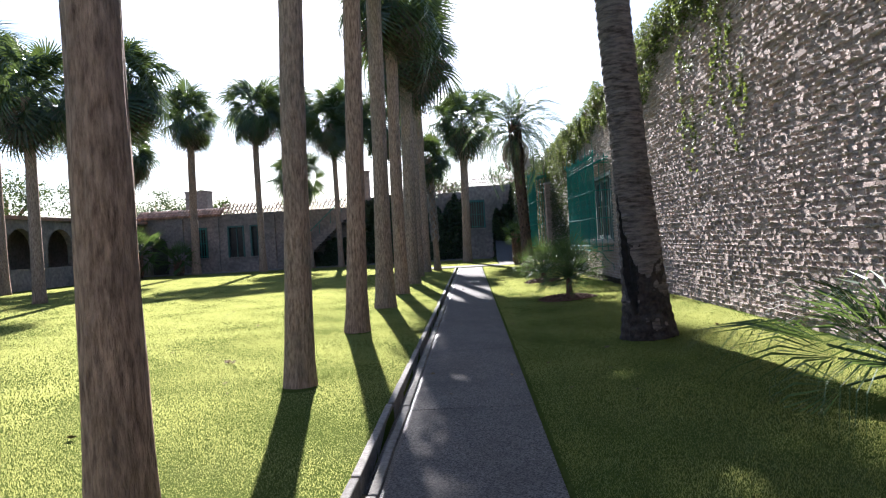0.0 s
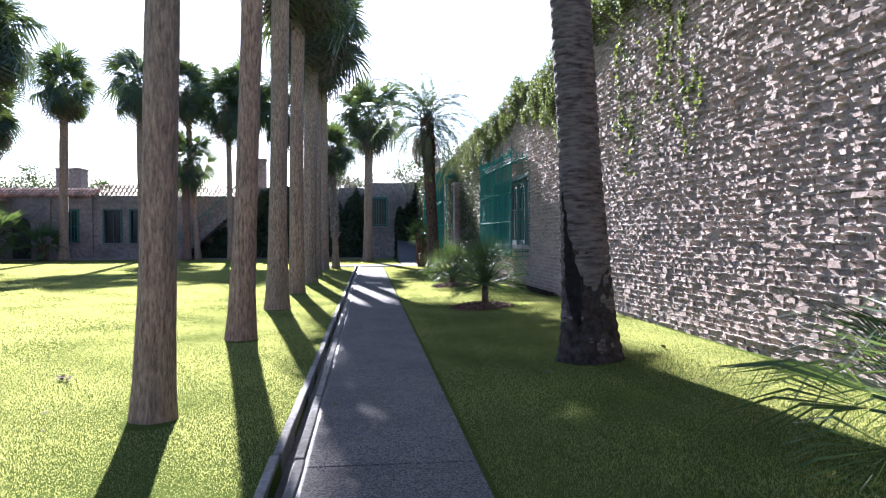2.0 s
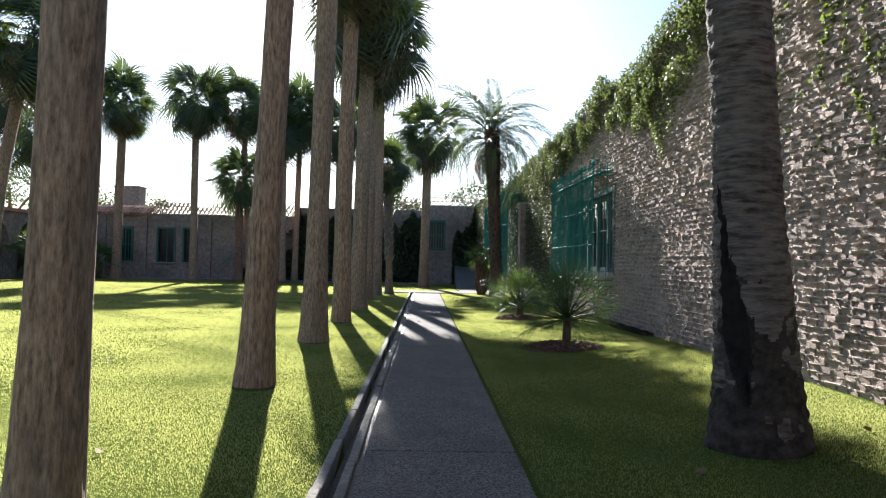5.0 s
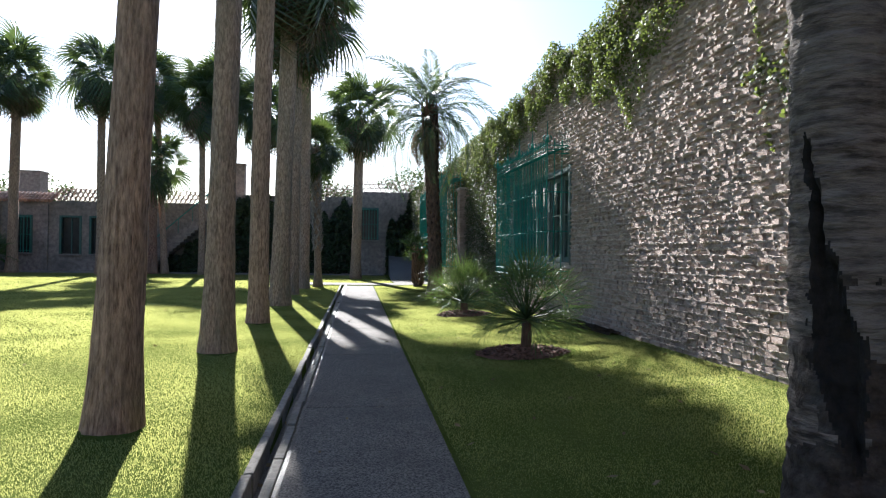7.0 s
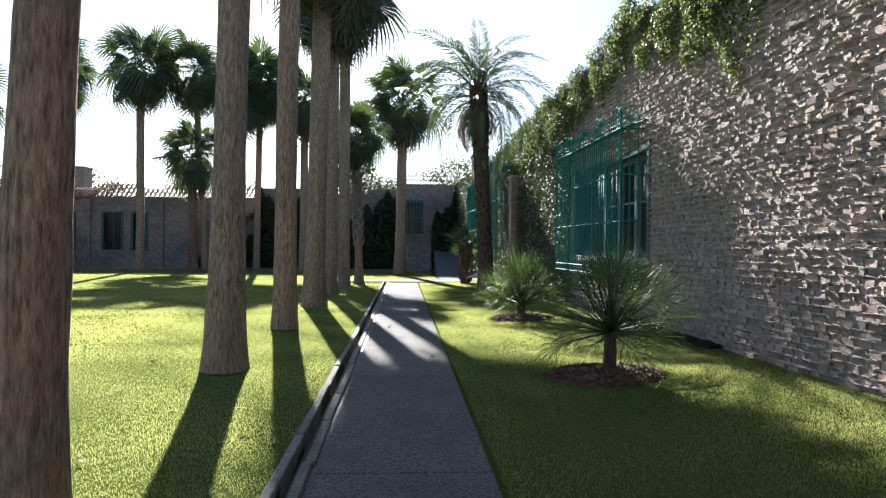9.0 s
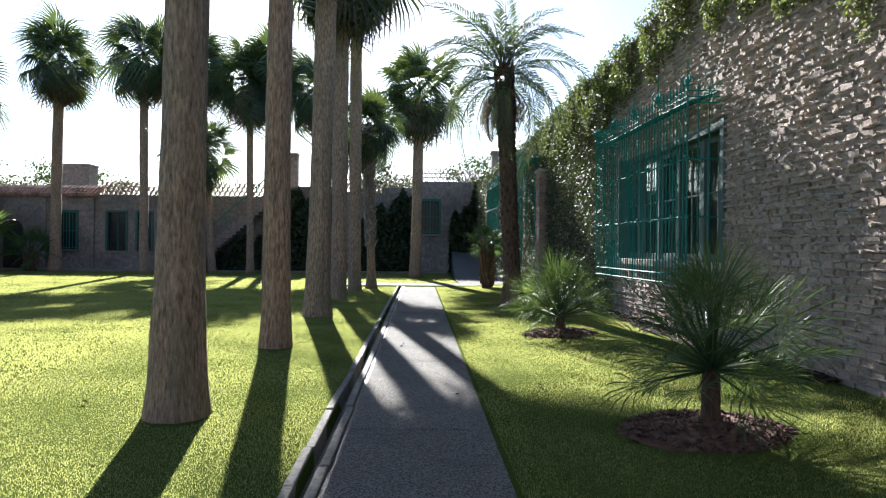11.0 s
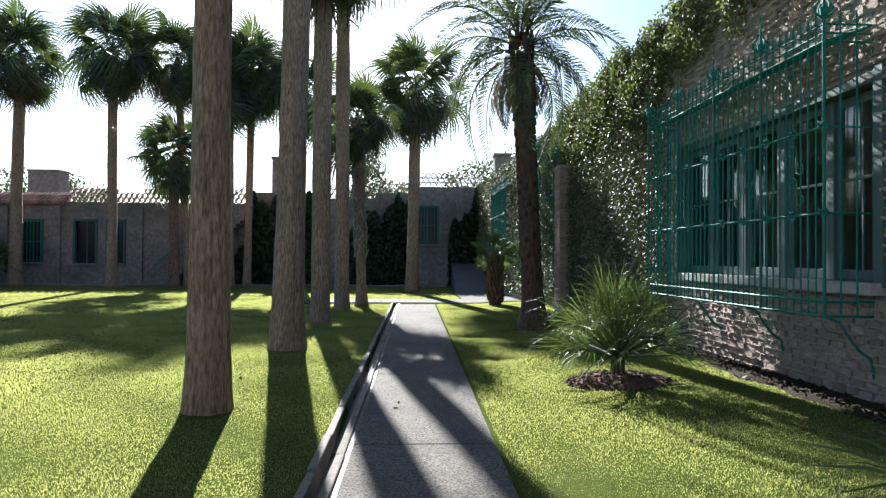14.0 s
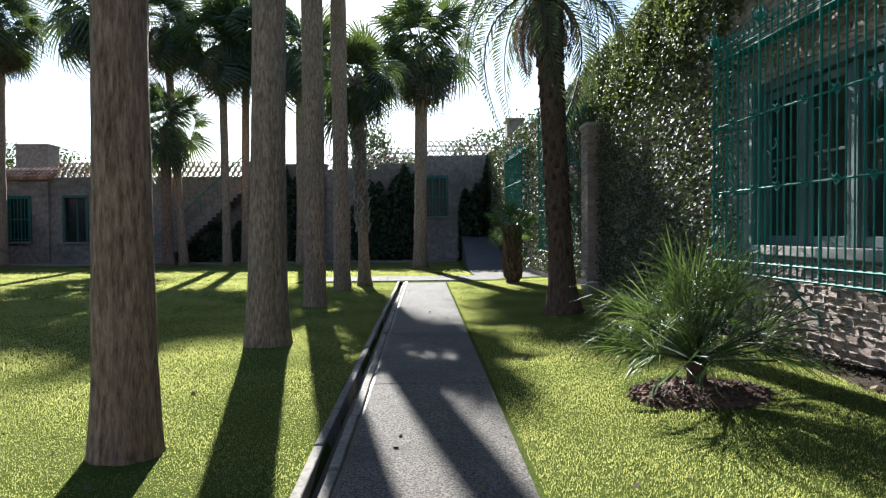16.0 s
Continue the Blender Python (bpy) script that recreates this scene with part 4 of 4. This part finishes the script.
low_palm(2.15, 20.5, "low fan palm with glossy green fronds in a mulch bed", 64, 1.02, 0.25, 0.07, 10, 88, 1, leaves=SPIKY)
low_palm(2.1, 14.85, "dark spiky low fan palm in a mulch bed", 60, 0.88, 0.45, 0.065, -14, 88, 2, leaves=SPIKY)
low_palm(3.1, 4.9, "low fan palm with long thin drooping fronds beside the wall", 19, 1.2, 0.28, 0.09, -12, 50, 3, leaves=THIN)
low_palm(-21.9, 43.4, "fan palm with shaggy trunk near the arcade", 30, 2.1, 1.5, 0.25, -25, 80, 6, True)
low_palm(-19.9, 45.1, "small fan palm near the arched doorway", 26, 1.7, 0.9, 0.25, -20, 80, 7, True)
low_palm(2.22, 32.65, "small fan palm with shaggy rust-brown trunk", 26, 0.85, 1.4, 0.16, -25, 80, 4, True)


def mulch(x, y, r, seed):
    """A low mound of bark chips."""
    rng = random.Random(seed)
    z0 = lawn_z(x, y)
    b = Build()
    prof = [(r, -0.03), (r * 0.8, 0.03), (r * 0.5, 0.065), (0.05, 0.085)]
    n = 22
    for rr, zz in prof:
        b.add([(rr * math.cos(2 * math.pi * k / n) * (1 + 0.12 * noise.noise(Vector((math.cos(k), k * 0.7, seed)))), rr * 0.8 * math.sin(2 * math.pi * k / n), zz) for k in range(n)], [])
    b.f = [(j * n + k, j * n + (k + 1) % n, (j + 1) * n + (k + 1) % n, (j + 1) * n + k) for j in range(3) for k in range(n)] + [tuple(3 * n + k for k in range(n))]
    for k in range(650):
        a, q = rng.uniform(0, 6.283), r * rng.random() ** 0.5
        zz = np.interp(q / r, [0, 0.5, 0.8, 1.0], [0.08, 0.065, 0.03, -0.01])
        c = Vector((q * math.cos(a), 0.8 * q * math.sin(a), zz))
        m = Matrix.Translation(c) @ Euler((rng.uniform(-0.7, 0.7), rng.uniform(-0.7, 0.7), rng.uniform(0, 6))).to_matrix().to_4x4()
        l, w = rng.uniform(0.02, 0.055), rng.uniform(0.008, 0.018)
        b.add([m @ Vector(p) for p in ((-l, -w, 0), (l, -w * 0.6, 0.004), (l * 0.9, w, 0.006), (-l * 0.8, w, 0), (0, 0, 0.02))], [(0, 1, 4), (1, 2, 4), (2, 3, 4), (3, 0, 4)])
    ob = part("mulch_bed", b, M_MULCH)
    ob.matrix_basis = pose(x, y, z0)
    return tagged(ob, "low mound of dark red-brown bark mulch", "mulch", kind="stuff")


mulch(2.18, 20.4, 0.62, 1)
mulch(2.1, 14.85, 0.68, 2)


bed = Build()
n = 46
for k in range(n + 1):
    y = 16.2 + 7.6 * k / n
    w = 0.42 * (0.6 + 0.4 * math.sin(math.pi * k / n)) * (1 + 0.3 * noise.noise(Vector((y * 1.7, 0, 0))))
    bed.add([(wx(y, w), y, 0.1), (wx(y, w * 0.8), y, 0.155), (wx(y, w * 0.3), y, 0.17), (wx(y, -0.02), y, 0.16)], [])
bed.f = [(4 * k + j, 4 * k + 4 + j, 4 * k + 5 + j, 4 * k + 1 + j) for k in range(n) for j in range(3)]
for k in range(900):
    y = random.uniform(16.3, 23.7)
    c = Vector((wx(y, random.uniform(0.02, 0.36)), y, 0.168))
    m = Matrix.Translation(c) @ Euler((random.uniform(-0.7, 0.7), random.uniform(-0.7, 0.7), random.uniform(0, 6))).to_matrix().to_4x4()
    l, w = random.uniform(0.015, 0.05), random.uniform(0.006, 0.016)
    bed.add([m @ Vector(q) for q in ((-l, -w, 0), (l, -w * 0.6, 0.004), (l * 0.9, w, 0.006), (-l * 0.8, w, 0), (0, 0, 0.018))], [(0, 1, 4), (1, 2, 4), (2, 3, 4), (3, 0, 4)])
tagged(part("soil_border", bed, M_BORDER), "narrow dark soil border at the wall's foot", "soil", kind="stuff")

# ---- the ranges across the court ----
FY = 48.0


def arch_panel(b, cx, w, spring, z1, y0, y1, half):
    """Wall over a round arch of width w, from the springing to z1, of bay half-width half; y0 to y1 is its thickness."""
    n = 12
    arc = [(cx - w / 2 * math.cos(math.pi * k / n), spring + w / 2 * math.sin(math.pi * k / n)) for k in range(n + 1)]
    for (xa, za), (xb, zb) in zip(arc, arc[1:]):
        b.add([(xa, y0, za), (xb, y0, zb), (xb, y0, z1), (xa, y0, z1), (xa, y1, za), (xb, y1, zb), (xb, y1, z1), (xa, y1, z1)],
              [(0, 1, 2, 3), (5, 4, 7, 6), (0, 4, 5, 1), (3, 2, 6, 7)])
    b.box(cx - half, cx - w / 2, y0, y1, 0, z1).box(cx + w / 2, cx + half, y0, y1, 0, z1)


def wall_with_windows(b, x0, x1, top, wins, y0, y1):
    """A wall from x0 to x1 with rectangular openings (xa, xb, za, zb)."""
    x = x0
    for xa, xb, za, zb in sorted(wins):
        b.box(x, xa, y0, y1, -0.2, top).box(xa, xb, y0, y1, -0.2, za).box(xa, xb, y0, y1, zb, top)
        x = xb
    b.box(x, x1, y0, y1, -0.2, top)


fac = Build()
wins_l = [(-20.05, -19.05, 1.1, 3.2), (-17.4, -16.35, 1.05, 3.2), (-15.75, -14.95, 1.05, 3.2)]
wins_r = [(0.0, 1.03, 2.15, 4.05)]
wall_with_windows(fac, -21.4, -8.5, 4.15, wins_l, FY, FY + 0.45)
fac.box(-8.5, -4.8, FY, FY + 0.45, -0.2, 4.62).box(-8.55, -4.75, FY - 0.05, FY + 0.5, 4.62, 4.74)
arch_panel(fac, -22.6, 1.3, 2.1, 4.15, FY, FY + 0.45, 1.2)
fac.box(-27.2, -23.8, FY, FY + 0.45, -0.2, 4.15).box(-4.8, -2.2, FY, FY + 0.45, -0.2, 4.45).box(-2.2, -0.4, FY, FY + 0.45, -0.2, 4.75)
wall_with_windows(fac, -0.4, 3.5, 5.1, wins_r, FY - 0.05, FY + 0.45)
for xp in (-20.9, -18.3, -14.2):
    fac.box(xp - 0.22, xp + 0.22, FY - 0.16, FY + 0.0, -0.2, 3.95)
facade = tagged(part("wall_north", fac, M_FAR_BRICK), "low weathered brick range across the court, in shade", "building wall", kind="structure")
# room surfaces painted near-black in place of interior shade
tagged(part("room_back", Build().box(-24, 3.5, FY + 3.2, FY + 3.4, -0.2, 4.0).box(-24, 3.5, FY + 0.45, FY + 3.2, 3.9, 4.0).box(-24, 3.5, FY + 0.45, FY + 3.2, -0.3, 0.0), M_DARKFILL), "rooms behind the far facade, coloured near-black to look unlit", "room", kind="structure")


def far_window(n, xa, xb, za, zb, grated):
    w = thing("window_%d" % n, (xa + xb) / 2, FY, za, "tall shaded window with teal frame" + (" and iron bars" if grated else ""), "window", kind="structure")
    h, hw = zb - za, (xb - xa) / 2
    part("window_frame", Build().box(-hw - 0.09, -hw + 0.03, -0.06, 0.1, -0.05, h + 0.09).box(hw - 0.03, hw + 0.09, -0.06, 0.1, -0.05, h + 0.09).box(-hw, hw, -0.06, 0.1, h - 0.02, h + 0.09), M_TEALWOOD, w)
    part("window_sill", Build().box(-hw - 0.12, hw + 0.12, -0.14, 0.1, -0.12, -0.02, bevel=0.015), M_FAR_BRICK, w)
    part("pane", Build().box(-hw, hw, 0.2, 0.21, 0, h), M_DARKPANE, w)
    part("mullion", Build().box(-0.03, 0.03, 0.15, 0.2, 0, h), M_TEALWOOD, w)
    if grated:
        me = rod(h + 0.1, 0.014, 5).mesh("bar", M_IRON)
        for k in range(7):
            part("bar", me, M_IRON, w, m=pose(-hw + 2 * hw * k / 6, -0.12, -0.05))
        for zz in (0.1, h * 0.5, h - 0.05):
            part("rail", Build().tube([(-hw - 0.05, -0.12, zz), (hw + 0.05, -0.12, zz)], 0.014, 4), M_IRON, w)


for k, (xa, xb, za, zb) in enumerate(wins_l + wins_r):
    far_window(k + 3, xa, xb, za, zb, k in (0, 3))
tagged(part("door_1", Build().box(-23.2, -22.0, FY + 0.25, FY + 0.3, 0, 2.7, bevel=0.01), M_DARKFILL), "dark arched doorway of the far range", "door", kind="structure")
part("arch_trim", Build().box(-23.75, -23.3, FY - 0.06, FY, 2.95, 3.05), M_TEALWOOD, facade)


def honeycomb(x0, x1, z, y, name, rows=3, r=0.14):
    """An openwork parapet of stacked clay tubes."""
    b = Build()
    n = 8
    x_step, z_step = 2 * r * 0.97, 2 * r * 0.86
    for j in range(rows):
        x = x0 + r + (r if j % 2 else 0)
        while x < x1 - r * 0.5:
            if j < 1 + (rows - 1) * (0.35 + 0.75 * abs(math.sin(0.85 * x + 0.4 * math.sin(1.9 * x)))):
                c = (x, z + r + j * z_step)
                v, f = [], []
                for yy in (y, y + 0.2):
                    for rr in (r, r * 0.78):
                        v += [(c[0] + rr * math.cos(2 * math.pi * k / n), yy, c[1] + rr * math.sin(2 * math.pi * k / n)) for k in range(n)]
                for k in range(n):
                    k2 = (k + 1) % n
                    f += [(k, k2, n + k2, n + k), (2 * n + k, 3 * n + k, 3 * n + k2, 2 * n + k2), (k, 2 * n + k, 2 * n + k2, k2), (n + k, n + k2, 3 * n + k2, 3 * n + k)]
                b.add(v, f)
            x += x_step
    ob = part(name, b, M_HONEY, facade)
    return tagged(ob, "openwork clay tube parapet", kind="stuff")


honeycomb(-17.8, -8.55, 4.15, FY + 0.1, "honeycomb_parapet", 3)
honeycomb(-4.8, -2.2, 4.45, FY + 0.1, "honeycomb_parapet", 3)
honeycomb(-2.2, -0.4, 4.75, FY + 0.1, "honeycomb_parapet", 3)
honeycomb(-0.4, 3.4, 5.1, FY + 0.1, "honeycomb_parapet", 3)
tiles = Build()
for j in range(3):
    x = -24.0
    while x < -17.9:
        tiles.tube([(x, FY - 0.3 + 0.28 * j, 4.12 + 0.16 * j), (x, FY + 0.1 + 0.28 * j, 4.30 + 0.16 * j)], 0.11, 8)
        x += 0.225
tagged(part("tile_eaves", tiles, M_TILE, facade), "rows of round clay roof tiles", kind="stuff")


def chimney(x, y, w, d, top, label):
    t = thing("chimney", x, y, 4.0, label, "chimney")
    part("shaft", Build().box(-w / 2, w / 2, -d / 2, d / 2, 0, top - 4.0 - 0.12, bevel=0.02), M_FAR_BRICK, t)
    part("cap", Build().box(-w / 2 - 0.05, w / 2 + 0.05, -d / 2 - 0.05, d / 2 + 0.05, top - 4.12, top - 4.0, bevel=0.02), M_FAR_BRICK, t)


tagged(part("roof", Build().box(-24, 3.5, FY + 0.45, FY + 8, 4.0, 4.1), M_FAR_BRICK), "flat roof of the far range", "roof", kind="structure")
chimney(-21.55, 53.3, 1.75, 1.2, 6.4, "broad square brick chimney on the far roof")
chimney(-7.7, 50.7, 0.62, 0.62, 6.95, "tall slim brick chimney on the far roof")
chimney(4.25, 47.0, 0.8, 0.8, 6.7, "brick chimney at the corner of the wall")

# outside stair against the far facade
stair = thing("outside_stair", -13.0, FY - 1.3, 0, "steep outside stair climbing the shaded brick facade", "stairs", kind="structure")
for k in range(23):
    part("step", Build().box(0.2 * k, 0.2 * k + 0.22, 0, 1.28, max(0.0, 0.178 * k - 0.5), 0.178 * (k + 1)), M_FAR_BRICK, stair)
part("handrail", Build().tube([(0.1, 0.03, 1.0), (4.6, 0.03, 5.05)], 0.03, 6), M_IRON, stair)
for k in range(0, 23, 4):
    part("baluster", Build().tube([(0.2 * k + 0.1, 0.03, 0.178 * (k + 1)), (0.2 * k + 0.1, 0.03, 0.178 * k + 1.05)], 0.015, 5), M_IRON, stair)
tagged(part("terrace", Build().box(-24, 1.4, FY - 2.3, FY, -0.1, 0.05), M_FAR_BRICK), "dark paved strip along the far facade", "pavement", kind="structure")
tagged(part("forecourt", Build().box(1.5, 3.45, 36.06, 39.5, -0.1, 0.02, bevel=0.008), M_PATH), "small pale concrete forecourt before the ramp", "pavement", kind="structure")
ramp = Build().add([(1.5, 39.51, 0.0), (3.38, 39.51, 0.0), (3.2, 47.9, 1.25), (1.75, 47.9, 1.25), (1.5, 39.51, -0.1), (3.38, 39.51, -0.1), (3.2, 47.9, -0.1), (1.75, 47.9, -0.1)],
                   [(0, 1, 2, 3), (0, 3, 7, 4), (1, 5, 6, 2), (3, 2, 6, 7), (0, 4, 5, 1)])
tagged(part("ramp", ramp, M_RAMP), "plain concrete ramp, toned dark for shade, rising to the far corner", "ramp", kind="structure")


def facade_ivy(name, x0, x1, ztop, count, slope=0.0):
    """A mass of ivy swelling from the far facade, over its stems; its leaf colour is darkened for shade."""
    rng = np.random.default_rng(int(abs(x0) * 10))
    x = rng.uniform(x0, x1, count)
    f = (x - x0) / (x1 - x0)
    zt = ztop * (1 - slope * (1 - f)) + 0.35 * np.sin(x * 4.3) + 0.2 * np.sin(x * 11)
    zz = zt * rng.random(count) ** 0.8
    depth = 0.25 + 0.9 * np.sin(np.pi * np.clip(f, 0.05, 0.95)) * (1 - 0.6 * zz / ztop)
    y = FY - depth * rng.random(count) ** 0.35
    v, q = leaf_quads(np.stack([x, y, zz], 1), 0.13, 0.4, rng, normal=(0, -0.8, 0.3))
    return tagged(part(name, array_mesh(name, v, q, M_IVY_SHADED)), "ivy mass on the far facade, its shade painted into dark leaves", "ivy", kind="stuff")


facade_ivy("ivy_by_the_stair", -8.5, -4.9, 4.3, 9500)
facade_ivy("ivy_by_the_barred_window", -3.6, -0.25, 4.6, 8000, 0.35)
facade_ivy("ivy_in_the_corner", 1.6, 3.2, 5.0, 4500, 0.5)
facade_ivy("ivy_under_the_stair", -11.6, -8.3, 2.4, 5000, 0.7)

# arcade along the far side
arc = Build()
for k in range(11):
    sub = Build()
    arch_panel(sub, 0, 2.5, 2.05, 3.75, 0, 0.4, 1.7)
    sub.box(-1.25, 1.25, 0.05, 0.35, 0, 1.15)
    cy = -6.5 + 3.4 * k + 17.1
    arc.add([(-23.5 - p[1], cy + p[0], p[2]) for p in sub.v], sub.f)
arc.box(-27.2, -27.0, -12, FY, -0.2, 3.8)
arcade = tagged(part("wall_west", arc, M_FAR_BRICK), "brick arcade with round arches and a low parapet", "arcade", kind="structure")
tagged(part("arcade_roof", Build().box(-27.2, -23.3, -12, FY + 0.2, 3.75, 3.95), M_TILE), "tiled roof of the arcade", "roof", kind="structure")
arc2 = Build().box(-23.9, -23.5, -12, 8.9, -0.2, 3.75).box(-24, 4.9, -12.4, -12, -0.2, 5)
tagged(part("wall_south", arc2, M_FAR_BRICK), "plain brick wall closing the court", "wall", kind="structure")


# ---- trees beyond the roofs ----
def far_tree(x, y, h, r, seed, count=2600):
    rng = np.random.default_rng(seed)
    t = thing("oak_tree", x, y, 0, "distant round-headed tree beyond the roofs", "tree", "trees beyond the court")
    tr = Build().tube([(0, 0, 0), (0.1, 0, h * 0.4), (0.0, 0.1, h * 0.75)], [0.3, 0.22, 0.08], 8)
    for k in range(6):
        a = k * 1.05
        tr.tube([(0.05, 0, h * 0.45 + 0.1 * k), (r * 0.4 * math.cos(a), r * 0.4 * math.sin(a), h * 0.65), (r * 0.75 * math.cos(a), r * 0.75 * math.sin(a), h * 0.78)], [0.12, 0.08, 0.03], 5)
    part("trunk", tr, M_BARK, t)
    pts = []
    for k in range(26):
        a, q = rng.uniform(0, 6.283), r * math.sqrt(rng.random())
        c = np.array([q * math.cos(a), q * math.sin(a), h * (0.62 + 0.36 * rng.random() * (1 - 0.45 * (q / r) ** 2))])
        pts.append(c + rng.normal(size=(count // 26, 3)) * np.array([0.17, 0.17, 0.11]) * r)
    v, f = leaf_quads(np.concatenate(pts), 0.16, 0.4, rng)
    part("crown", array_mesh("crown", v, f, M_TREE), M_TREE, t)


for k, (x, y, h, r) in enumerate([(-33, 58, 8.6, 3.2), (-29.5, 62, 7.6, 3.0), (-38, 54, 9.0, 3.5), (-25.5, 64, 7.2, 2.6), (-2.6, 60, 8.6, 2.2), (4.6, 60, 8.6, 2.6), (8.5, 55, 9.4, 3.0), (-34, 44, 8.0, 3.4), (-33, 34, 8.5, 3.2)]):
    far_tree(x, y, h, r, 100 + k)


# ---- fallen leaves and scraps ----
def litter(name, spots, size, label):
    c = np.array([(x, y, lawn_z(x, y) + h) for x, y, h in spots])
    v, f = leaf_quads(c, size, 0.5, RNG, normal=(0, 0, 1.5), tilt=0.5)
    return tagged(part(name, array_mesh(name, v, f, M_DEBRIS)), label, "leaf litter", kind="stuff")


rl = random.Random(12)
litter("fallen_leaves_on_lawn", [(rl.uniform(-6, -0.9), rl.uniform(3, 30), 0.03) for _ in range(90)] + [(rl.uniform(0.6, 3.9), rl.uniform(5, 30), 0.03) for _ in range(110)], 0.05, "scattered dry brown leaves on the lawn")
litter("fallen_leaves_on_path", [(rl.uniform(-0.55, 0.45), rl.uniform(4, 33), 0.028) for _ in range(60)] + [(rl.uniform(-0.77, -0.71), rl.uniform(4, 33), -0.1) for _ in range(90)], 0.035, "small dry scraps on the path and in the gutter")
litter("leaf_scrap", [(-3.27 + rl.uniform(-0.06, 0.06), 8.8 + rl.uniform(-0.05, 0.05), 0.035) for _ in range(14)], 0.06, "small dark clump of dead leaves on the lawn")
